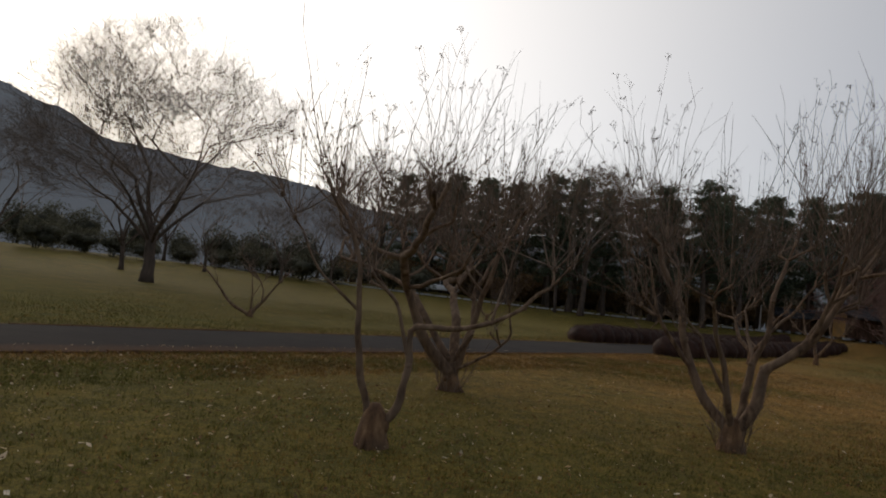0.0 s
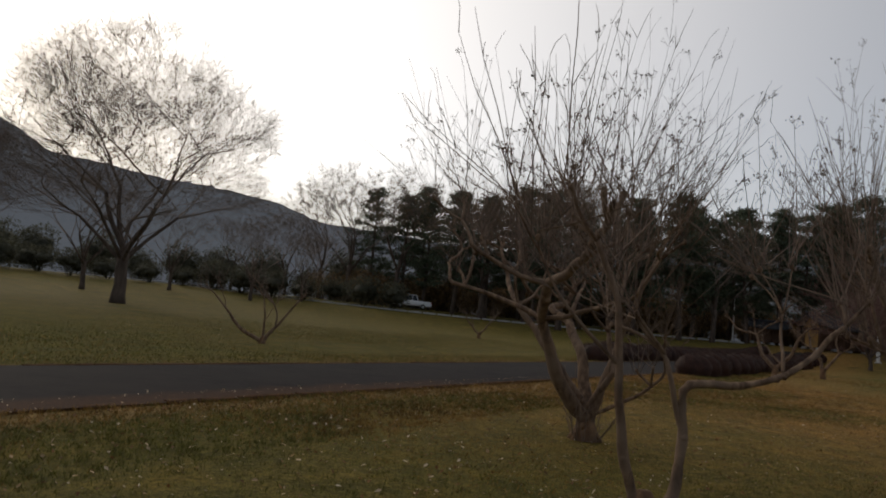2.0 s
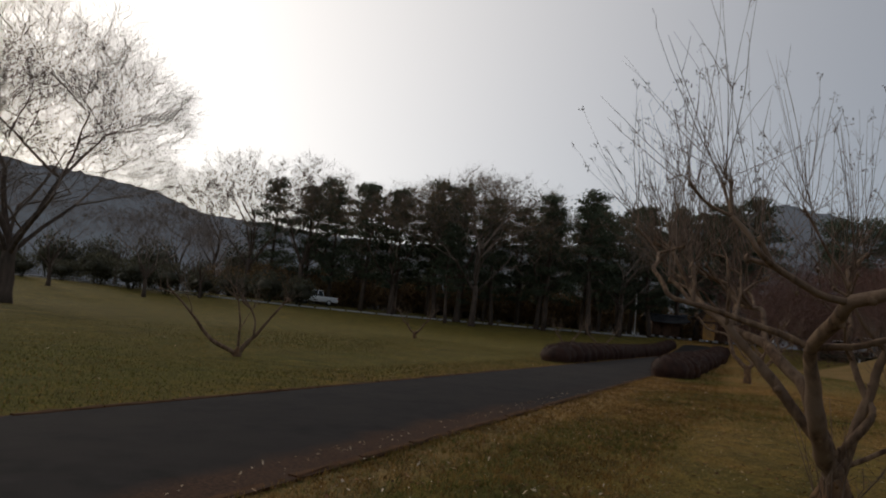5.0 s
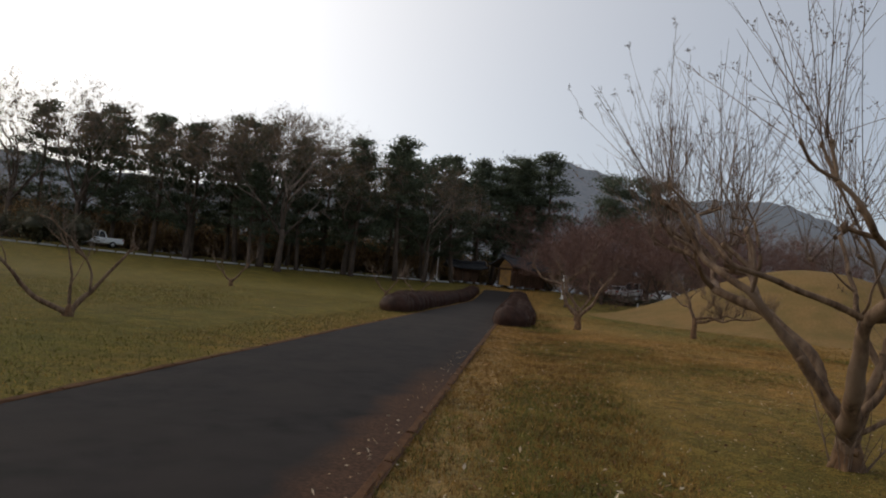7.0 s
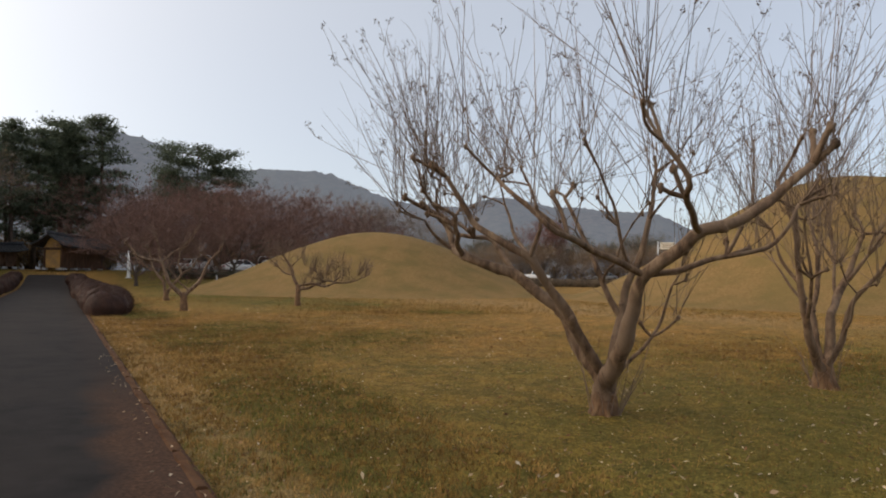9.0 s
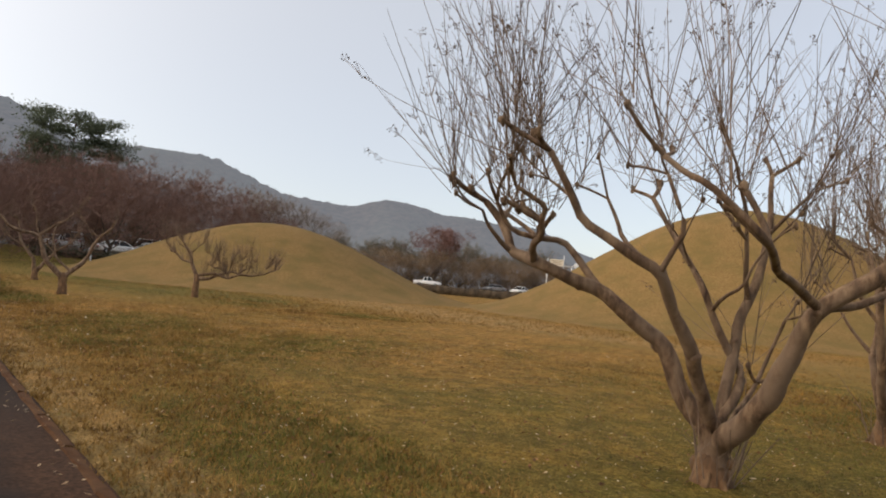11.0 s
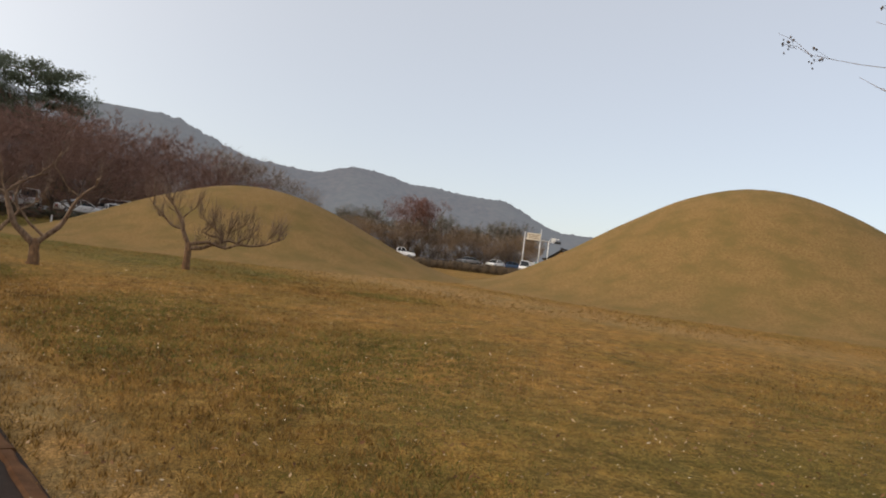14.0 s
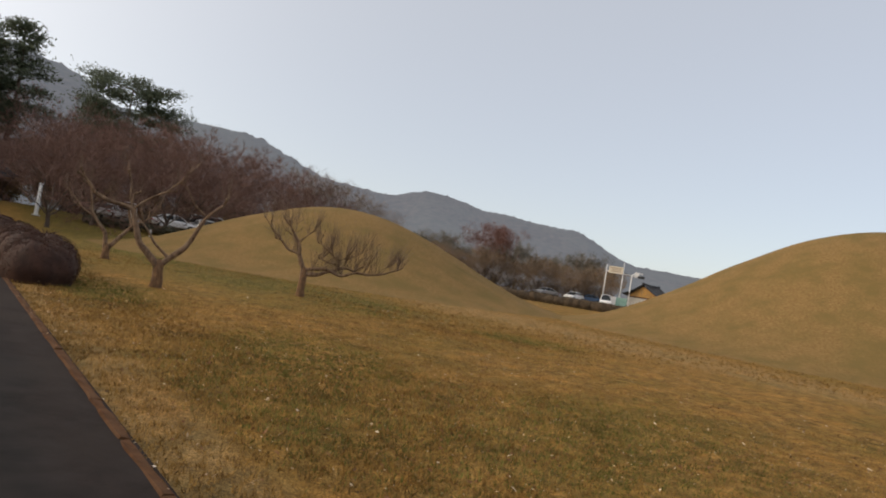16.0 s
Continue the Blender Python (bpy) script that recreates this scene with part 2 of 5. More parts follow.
M_LAMPCLEAR = mat("head_lens", [(0.3, (0.6, 0.62, 0.64)), (0.7, (0.75, 0.76, 0.77))], 5.0, 0.15)
M_STEEL = mat("galvanised_steel", [(0.3, (0.48, 0.48, 0.47)), (0.7, (0.62, 0.62, 0.6))], 4.0, 0.5, metallic=0.3)
M_SIGN = mat("sign_face", [(0.3, (0.62, 0.55, 0.42)), (0.7, (0.7, 0.62, 0.5))], 2.0, 0.5)
M_SIGNBAR = mat("sign_bars", [(0.3, (0.25, 0.18, 0.12)), (0.7, (0.3, 0.22, 0.15))], 2.0, 0.6)
M_BLACK = mat("black_metal", [(0.3, (0.02, 0.02, 0.02)), (0.7, (0.045, 0.045, 0.045))], 3.0, 0.6)
M_TILE = mat("roof_tile", [(0.3, (0.035, 0.036, 0.04)), (0.7, (0.085, 0.085, 0.09))], 3.0, 0.8)
M_OCHRE = mat("ochre_boards", [(0.3, (0.42, 0.22, 0.06)), (0.7, (0.58, 0.34, 0.11))], 2.5, 0.75, wear=(0.33, 0.2, 0.09), wear_scale=1.5)
M_TIMBER = mat("dark_timber", [(0.3, (0.06, 0.035, 0.022)), (0.7, (0.14, 0.075, 0.045))], 3.0, 0.75, stretch=(1, 1, 0.3))
M_PLASTER = mat("pale_plaster", [(0.3, (0.5, 0.48, 0.44)), (0.7, (0.66, 0.64, 0.6))], 1.5, 0.9, wear=(0.42, 0.4, 0.36), wear_scale=0.8)
M_GREENNET = mat("green_sheet", [(0.3, (0.2, 0.36, 0.3)), (0.7, (0.3, 0.46, 0.4))], 2.0, 0.7)
M_STONE = mat("granite", [(0.3, (0.3, 0.29, 0.28)), (0.7, (0.46, 0.45, 0.43))], 9.0, 0.85, 0.01, 40.0)


def edge_dirt(m):
    """Soil and leaf crumbs washed along the kerb side of the road."""
    nt = m.node_tree
    p = nt.nodes["Principled BSDF"]
    tc = nt.nodes.new("ShaderNodeTexCoord")
    dot = nt.nodes.new("ShaderNodeVectorMath")
    dot.operation = 'DOT_PRODUCT'
    dot.inputs[1].default_value = (-0.7017, 0.7124, 0)
    nt.links.new(tc.outputs["Object"], dot.inputs[0])
    wob = nt.nodes.new("ShaderNodeMath")
    wob.operation = 'MULTIPLY_ADD'
    wob.inputs[1].default_value = -0.7
    nt.links.new(tex(nt, 1.1), wob.inputs[0])
    nt.links.new(dot.outputs["Value"], wob.inputs[2])
    mr = nt.nodes.new("ShaderNodeMapRange")
    mr.inputs[1].default_value, mr.inputs[2].default_value, mr.inputs[3].default_value, mr.inputs[4].default_value = 8.22, 8.5, 0.7, 0.0
    nt.links.new(wob.outputs[0], mr.inputs[0])
    soil = ramp(nt, tex(nt, 40.0), [(0.35, (0.045, 0.023, 0.013)), (0.65, (0.12, 0.06, 0.033))])
    along = nt.nodes.new("ShaderNodeVectorMath")
    along.operation = 'DOT_PRODUCT'
    along.inputs[1].default_value = (0.7124, 0.7017, 0)
    nt.links.new(tc.outputs["Object"], along.inputs[0])
    ends = nt.nodes.new("ShaderNodeMapRange")
    ends.inputs[1].default_value, ends.inputs[2].default_value, ends.inputs[3].default_value, ends.inputs[4].default_value = 8.0, 11.5, 1.0, 0.12
    nt.links.new(along.outputs["Value"], ends.inputs[0])
    share = nt.nodes.new("ShaderNodeMath")
    share.operation = 'MULTIPLY'
    nt.links.new(mr.outputs[0], share.inputs[0])
    nt.links.new(ends.outputs[0], share.inputs[1])
    nt.links.new(blend(nt, share.outputs[0], p.inputs["Base Color"].links[0].from_socket, soil), p.inputs["Base Color"])


edge_dirt(M_ASPHALT)


def hazed_hill():
    """Wooded hills 400 m off; the haze of the low sun is put in as emission."""
    m = mat("wooded_hill_hazed", [(0.36, (0.014, 0.013, 0.012)), (0.64, (0.05, 0.041, 0.036))], 0.3, 1.0, wear=(0.045, 0.05, 0.042), wear_scale=0.012)
    p = m.node_tree.nodes["Principled BSDF"]
    p.inputs["Specular IOR Level"].default_value = 0.0
    # even blue-grey emission stands in for the haze before the woods
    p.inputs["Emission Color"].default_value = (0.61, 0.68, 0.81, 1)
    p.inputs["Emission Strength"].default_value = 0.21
    return m


M_HAZEHILL = hazed_hill()


# ---- mesh helpers ----
class Soup:
    """Vertices and faces gathered for one mesh."""
    def __init__(self):
        self.v, self.f = [], []

    def tube(self, pts, radii, sides=6, cap=True):
        pts = [Vector(p) for p in pts]
        base = len(self.v)
        up = Vector((0.13, 0.21, 0.97))
        for i, (p, r) in enumerate(zip(pts, radii)):
            d = (pts[min(i + 1, len(pts) - 1)] - pts[max(i - 1, 0)])
            d = d.normalized() if d.length > 1e-9 else Vector((0, 0, 1))
            u = d.cross(up)
            if u.length < 0.05:
                u = d.cross(Vector((1, 0, 0)))
            u.normalize()
            w = d.cross(u)
            for k in range(sides):
                a = 2 * math.pi * k / sides
                q = p + (u * math.cos(a) + w * math.sin(a)) * r
                self.v.append((q.x, q.y, q.z))
        for i in range(len(pts) - 1):
            for k in range(sides):
                a, b = base + i * sides + k, base + i * sides + (k + 1) % sides
                self.f.append((a, b, b + sides, a + sides))
        if cap and sides > 3:
            self.f.append(tuple(range(base + (len(pts) - 1) * sides, base + len(pts) * sides)))
            self.f.append(tuple(reversed(range(base, base + sides))))

    def face(self, *pts):
        b = len(self.v)
        self.v.extend(tuple(p) for p in pts)
        self.f.append(tuple(range(b, b + len(pts))))

    def box(self, c, s, rz=0.0, taper=1.0):
        b = len(self.v)
        ca, sa = math.cos(rz), math.sin(rz)
        for dz in (-1, 1):
            k = taper if dz > 0 else 1.0
            for dx, dy in ((-1, -1), (1, -1), (1, 1), (-1, 1)):
                x, y = dx * s[0] / 2 * k, dy * s[1] / 2 * k
                self.v.append((c[0] + x * ca - y * sa, c[1] + x * sa + y * ca, c[2] + dz * s[2] / 2))
        for f in ((3, 2, 1, 0), (4, 5, 6, 7), (0, 1, 5, 4), (1, 2, 6, 5), (2, 3, 7, 6), (3, 0, 4, 7)):
            self.f.append(tuple(b + i for i in f))

    def blob(self, c, r, rnd, squash=1.0, n=8, rings=5, rough=0.2):
        """A lumpy rounded mass."""
        b = len(self.v)
        for i in range(rings + 1):
            th = math.pi * i / rings
            for k in range(n):
                a = 2 * math.pi * k / n
                rr = r * (1 + rnd.uniform(-rough, rough))
                self.v.append((c[0] + rr * math.sin(th) * math.cos(a), c[1] + rr * math.sin(th) * math.sin(a), c[2] + rr * squash * math.cos(th)))
        for i in range(rings):
            for k in range(n):
                a, d = b + i * n + k, b + i * n + (k + 1) % n
                self.f.append((a, a + n, d + n, d))

    def sliver(self, p, d, w):
        self.face(p - w, p + w, p + d)

    def mesh(self, name, material, smooth=True):
        me = bpy.data.meshes.new(name)
        me.from_pydata(self.v, [], self.f)
        if smooth:
            me.polygons.foreach_set("use_smooth", [True] * len(me.polygons))
        me.materials.append(material)
        return me


def part(name, soup, material, parent=None, label="", smooth=True):
    ob = new(name, soup.mesh(name, material, smooth))
    if parent is not None:
        ob.parent = parent
    if label:
        ob["label"] = label
    return ob


def thing(name, label, category, group="", m=None):
    ob = new(name)
    ob.empty_display_size = 0.3
    tagged(ob, label, category, group)
    if m is not None:
        ob.matrix_basis = m
    return ob


def bevelled(ob, width=0.02, segments=2):
    b = ob.modifiers.new("bevel", 'BEVEL')
    b.width, b.segments, b.limit_method = width, segments, 'ANGLE'
    return ob


def way(az, climb):
    a, c = radians(az), radians(climb)
    return Vector((math.cos(a) * math.cos(c), math.sin(a) * math.cos(c), math.sin(c)))


def rounded(line, radii):
    """The same bent line with its corners cut, so that a limb bends and does not fold."""
    pts, rs2 = [line[0]], [radii[0]]
    for (a, b), (ra, rb) in zip(zip(line, line[1:]), zip(radii, radii[1:])):
        pts += [a.lerp(b, 0.25), a.lerp(b, 0.75)]
        rs2 += [ra * 0.75 + rb * 0.25, ra * 0.25 + rb * 0.75]
    return pts + [line[-1]], rs2 + [radii[-1]]


def grow(p, segs, rnd, wob=0.06):
    """A gnarled line from p along (heading, climb, length) pieces."""
    pts = [Vector(p)]
    for az, cl, ln in segs:
        n = max(2, int(ln / 0.16))
        bend = rnd.uniform(6, 16) if n % 2 == 0 else 4
        for i in range(n):
            d = way(az + bend * (1 if i % 2 else -1) + rnd.uniform(-8, 8), cl + bend * 0.6 * (1 if (i // 2) % 2 else -1) + rnd.uniform(-8, 8))
            pts.append(pts[-1] + d * (ln / n) + Vector((rnd.uniform(-1, 1), rnd.uniform(-1, 1), rnd.uniform(-1, 1))) * wob * 0.2)
    return pts


# ---- the ground, the road ----
def gz(x, y):
    """The land lies level round the road and rises a little towards the grove and the car park."""
    d, az = math.hypot(x, y - 12), math.degrees(math.atan2(y - 12, x))
    k = min(1.0, max(0.0, (az - 11) / 16))
    k = k * k * (3 - 2 * k)
    u = min(1.0, max(0.0, (d - (46 * k + 82 * (1 - k))) / (34 * k + 45 * (1 - k))))
    return (1.5 * k + 0.9 * (1 - k)) * u * u * (3 - 2 * u)


def ground():
    s = Soup()
    xs = sorted({-1500, -800, -400, -200, -120, -80, -50, -30, *range(-20, 41, 1), *range(42, 100, 3), 100, 130, 160, 200, 300, 500, 900, 1500})
    ys = sorted({-1500, -800, -400, -200, -100, -60, -40, -25, *range(-16, 41, 1), *range(42, 100, 3), 100, 130, 160, 200, 300, 500, 900, 1500})
    for y in ys:
        for x in xs:
            q = (y - x - 13.8) / 1.414
            near = math.exp(-(x * x + (y - 12) ** 2) / 3000.0)
            dz = 0.05 * noise.noise((x * 0.13, y * 0.13, 0.5)) * near
            if abs(q) < 3.4:
                dz = 0.0
            s.v.append((x, y, gz(x, y) + dz - (0.0 if abs(q) > 3.4 else 0.03)))
    w = len(xs)
    for j in range(len(ys) - 1):
        for i in range(w - 1):
            s.f.append((j * w + i, j * w + i + 1, (j + 1) * w + i + 1, (j + 1) * w + i))
    return tagged(part("ground", s, M_TURF), "dry autumn lawn, golden brown with green patches", "lawn", kind="structure")


ground()
ROAD_DIR = Vector((1, 0.985, 0)).normalized()
ROAD_SIDE = Vector((-ROAD_DIR.y, ROAD_DIR.x, 0))      # away from the mounds
NEAR0 = Vector((0.0, 11.55, 0.0))                     # a point of the near edge
ROAD_W = 3.25


def road_at(s, q, z=0.0):
    p = NEAR0 + ROAD_DIR * s + ROAD_SIDE * q
    return Vector((p.x, p.y, z))


def road():
    s = Soup()
    rows = [-60 + 1.5 * i for i in range(int(128 / 1.5))]
    cols = [0.0, 0.25, 0.8, 1.6, 2.4, 3.0, ROAD_W]
    for r in rows:
        for c in cols:
            camber = 0.045 * (1 - (2 * c / ROAD_W - 1) ** 2)
            q = road_at(r, c)
            s.v.append((q.x, q.y, gz(q.x, q.y) + camber))
    w = len(cols)
    for j in range(len(rows) - 1):
        for i in range(w - 1):
            s.f.append((j * w + i + 1, j * w + i, (j + 1) * w + i, (j + 1) * w + i + 1))
    return tagged(part("road", s, M_ASPHALT), "narrow dark asphalt park road with worn edges", "road", kind="structure")


road()


def mound(name, c, h, r, label):
    s = Soup()
    rings, n = 26, 72
    for i in range(rings + 1):
        t = i / rings
        for k in range(n):
            a = 2 * math.pi * k / n
            rr = r * t * (1 + 0.03 * math.sin(2 * a + 1))
            z = h * (0.5 + 0.5 * math.cos(math.pi * t)) ** 1.0
            x, y = c[0] + rr * math.cos(a), c[1] + rr * math.sin(a)
            z += 0.10 * noise.noise((x * 0.3, y * 0.3, 2.0)) * math.sin(math.pi * t) + 0.03 * noise.noise((x * 1.3, y * 1.3, 7.0)) * math.sin(math.pi * t)
            s.v.append((x, y, z - 0.05 * t))
    for i in range(rings):
        for k in range(n):
            a, d = i * n + k, i * n + (k + 1) % n
            s.f.append((a, a + n, d + n, d))
    return tagged(part(name, s, M_MOUND), label, "burial mound", "royal burial mounds")


mound("burial_mound", (46.5, 27.6), 4.7, 17, "low grass-covered burial mound with golden dry turf")
mound("burial_mound", (44, -5.2), 7.92, 19.7, "tall domed burial mound covered in golden dry turf")


def hills():
    """A ring of wooded hills, by heading (degrees from +x) and height at 400 m."""
    prof = [(-180, 22), (-120, 18), (-60, 20), (-20, 22), (-10, 23), (-5, 24), (1, 38), (7, 41), (12.5, 47), (16, 41), (20, 43), (28, 59),
            (36, 57), (41, 71), (43.5, 76), (47, 68), (55, 48), (75, 40), (88, 44), (93, 53), (98, 56), (108, 60), (112, 72), (116, 78), (128, 88), (145, 60), (180, 22)]
    s = Soup()
    n, rows = 1700, 20
    for i in range(n + 1):
        az = -180 + 360 * i / n
        for (a0, h0), (a1, h1) in zip(prof, prof[1:]):
            if a0 <= az <= a1:
                u = (az - a0) / (a1 - a0)
                u = u * u * (3 - 2 * u)
                h = h0 + (h1 - h0) * u
                break
        a = radians(az)
        for j in range(rows + 1):
            t = j / rows
            rr = 240 + 175 * t
            x, y = rr * math.cos(a), rr * math.sin(a)
            z = h * 1.03 * math.sin(math.pi / 2 * t) ** 1.3 - 1.0
            bump = 1.0 * noise.noise((x * 0.05, y * 0.05, 1.0)) + 1.5 * abs(noise.noise((x * 0.24, y * 0.24, 4.0))) + 0.7 * noise.noise((x * 0.9, y * 0.9, 6.0))
            if j > rows - 3:
                bump += 1.5 * abs(noise.noise((x * 0.22, y * 0.22, 9.0)))
            s.v.append((x, y, z + bump * min(1.0, h / 40) * min(1, t * 2)))
    w = rows + 1
    for i in range(n):
        for j in range(rows):
            s.f.append((i * w + j, i * w + j + 1, (i + 1) * w + j + 1, (i + 1) * w + j))
    return tagged(part("backdrop", s, M_HAZEHILL), "wooded hills in late autumn, haze put in as a blue-grey glow", "hill", kind="structure")


hills()


# ---- trees ----
def panicle(s, sp, rnd, tip, d, r, size):
    """The dry flower head at the end of a shoot: a spray of short stalks with round seed capsules."""
    for k in range(rnd.randint(3, 6)):
        e = (d + way(rnd.uniform(0, 360), rnd.uniform(-35, 40)) * 0.85).normalized()
        b = tip - d * rnd.uniform(0.0, 0.09) * size
        q = b + e * rnd.uniform(0.04, 0.10) * size
        s.tube([b, q], [r, r * 0.7], 3)
        for c in range(rnd.randint(2, 3)):
            o = q + Vector((rnd.uniform(-.014, .014), rnd.uniform(-.014, .014), rnd.uniform(-.02, .012)))
            sp.blob(o, rnd.uniform(0.0042, 0.0068), rnd, 1.2, 4, 2)


def myrtle(name, at, limbs, label, seed, trunk=(0.45, 0.17), shoots=22, reach=1.5, pods=True, fine=False, group="crape myrtles on the lawn", along=0.0, suckers=0, lift=58, stout=1.0):
    """A pruned crape myrtle: a short trunk, gnarled limbs that end in knuckles, and long straight shoots from each knuckle.
    limbs: (start height, thickness, [(heading, climb, length), ...], [(piece, [(heading, climb, length), ...]), ...])."""
    rnd = random.Random(seed)
    th = thing(name, label, "tree", group, pose(at[0], at[1], -0.03))
    h, r0 = trunk
    s = Soup()
    pts = [(0, 0, -0.1), (0, 0, 0.02), (rnd.uniform(-.02, .02), rnd.uniform(-.02, .02), h * 0.35), (0, 0, h * 0.7), (0, 0, h), (0, 0, h + 0.08)]
    s.tube(pts, [r0 * 1.6, r0 * 1.35, r0 * 1.12, r0 * 1.0, r0 * 0.8, r0 * 0.35], 14)
    for k in range(6):
        s.blob((rnd.uniform(-.8, .8) * r0, rnd.uniform(-.8, .8) * r0, h * rnd.uniform(0.2, 0.95)), r0 * rnd.uniform(0.25, 0.45), rnd, 1.2, 8, 6)
    # root flare and old pruning burls
    for k in range(4):
        a = rnd.uniform(0, 6.28)
        s.tube([(math.cos(a) * r0 * 2.0, math.sin(a) * r0 * 2.0, -0.06), (math.cos(a) * r0 * 0.9, math.sin(a) * r0 * 0.9, 0.12), (math.cos(a) * r0 * 0.6, math.sin(a) * r0 * 0.6, h * 0.7)],
               [r0 * 0.12, r0 * 0.3, r0 * 0.3], 7)
    part("trunk", s, M_STUMP, th)
    knuckles = []
    for z0, r, segs, subs in limbs:
        s = Soup()
        a0 = radians(segs[0][0])
        line = grow((math.cos(a0) * r0 * 0.42, math.sin(a0) * r0 * 0.42, z0), segs, rnd)
        radii = [r * (1 - 0.58 * i / (len(line) - 1)) * rnd.uniform(0.86, 1.14) for i in range(len(line))]
        if r > 0.03:
            foot = Vector((math.cos(a0) * r0 * 0.2, math.sin(a0) * r0 * 0.2, -0.06))
            line = [foot, foot.lerp(line[0], 0.35), foot.lerp(line[0], 0.7)] + line
            radii = [r * 1.1, r * 1.05, r * 1.0] + radii
        s.tube(*rounded(line, radii), 10)
        for i in range(3, len(line) - 1, 2):
            if rnd.random() < 0.8:
                s.blob(line[i] + Vector((rnd.uniform(-1, 1), rnd.uniform(-1, 1), rnd.uniform(-1, 1))) * radii[i] * 0.5, radii[i] * rnd.uniform(0.7, 1.0), rnd, 1, 7, 5)
        for p in line[4:]:
            if rnd.random() < along:
                knuckles.append((p, rnd.uniform(0, 360)))
        ends = [(line[-1], radii[-1], segs[-1])]
        for at_piece, sub in subs:
            i = min(len(line) - 1, int(at_piece * (len(line) - 1)))
            l2 = grow(line[i], sub, rnd)
            r2 = [radii[i] * 0.62 * (1 - 0.5 * k / (len(l2) - 1)) for k in range(len(l2))]
            s.tube(*rounded(l2, r2), 8)
            for p in l2[1:]:
                if rnd.random() < along:
                    knuckles.append((p, rnd.uniform(0, 360)))
            ends.append((l2[-1], r2[-1], sub[-1]))
            if len(l2) > 5:
                ends.append((l2[len(l2) // 2], r2[len(l2) // 2], sub[-1]))
        for p, rr, sg in ends:
            for k in range(rnd.randint(2, 3)):
                az, cl = sg[0] + rnd.uniform(-75, 75), rnd.uniform(20, 75)
                l3 = grow(p, [(az, cl, rnd.uniform(0.15, 0.4))], rnd)
                s.tube(*rounded(l3, [rr * 0.8] * (len(l3) - 1) + [rr * 0.75]), 7)
                s.blob(l3[-1], min(0.034, max(rr * 1.15, 0.018)), rnd, 1.3, 7, 5, 0.4)
                knuckles.append((l3[-1], az))
        part("limb", s, M_BARK, th)
    s, sp = Soup(), Soup()
    for k in range(suckers):
        a = rnd.uniform(0, 360)
        q = Vector((math.cos(radians(a)) * r0 * 1.1, math.sin(radians(a)) * r0 * 1.1, 0.02))
        d, ln = way(a, rnd.uniform(55, 82)), rnd.uniform(0.35, 0.95)
        mid = q + d * ln * 0.5 + Vector((rnd.uniform(-.04, .04), rnd.uniform(-.04, .04), 0))
        s.tube([q, mid, q + d * ln + Vector((rnd.uniform(-.08, .08), rnd.uniform(-.08, .08), 0))], [0.006, 0.0045, 0.0025], 4)
        for j in range(3):
            b = q.lerp(mid, 0.6 + 0.4 * j / 2) if j < 2 else mid
            s.tube([b, b + way(rnd.uniform(0, 360), 40) * rnd.uniform(0.1, 0.25)], [0.003, 0.0015], 3)
    for p, az in knuckles:
        for k in range(shoots):
            a = az + rnd.uniform(-110, 110)
            cl = min(88, max(4, rnd.gauss(lift, 22)))
            ln = reach * rnd.uniform(0.35, 1.05) * (0.8 if cl < 45 else 1)
            d = way(a, cl)
            q = p + Vector((rnd.uniform(-.05, .05), rnd.uniform(-.05, .05), rnd.uniform(-.02, .05)))
            pts, n = [q], 4
            for i in range(n):
                d = (d + Vector((rnd.uniform(-.1, .1), rnd.uniform(-.1, .1), 0.05 + rnd.uniform(-.05, .05)))).normalized()
                pts.append(pts[-1] + d * ln / n)
            r = stout * (0.0036 if fine else 0.0045) * rnd.uniform(0.7, 1.4) * (0.6 + 0.4 * ln / reach)
            s.tube(pts, [r, r * 0.9, r * 0.75, r * 0.55, r * 0.35], 3)
            for j in range(rnd.randint(1, 3)):
                i = rnd.randint(1, n)
                e = (d + Vector((rnd.uniform(-.75, .75), rnd.uniform(-.75, .75), rnd.uniform(-.1, .4)))).normalized()
                tip = pts[i] + e * (rnd.uniform(0.28, 0.5) if j == 0 and i < 3 else rnd.uniform(0.08, 0.26)) * ln
                s.tube([pts[i], (pts[i] + tip) / 2 + Vector((rnd.uniform(-.01, .01), rnd.uniform(-.01, .01), 0.012)), tip], [r * 0.6, r * 0.45, r * 0.3], 3)
                if pods and rnd.random() < 0.12:
                    panicle(s, sp, rnd, tip, e, r * 0.3, 0.6)
            if pods and rnd.random() < 0.38:
                panicle(s, sp, rnd, pts[-1], d, r * 0.35, 1.0)
    tagged(part("twig_crown", s, M_SHOOT, th, "long thin upright brown shoots", smooth=False), kind="stuff")
    if pods and sp.v:
        tagged(part("seed_spray", sp, M_POD, th, "dark dry seed spray", smooth=False), kind="stuff")
    return th


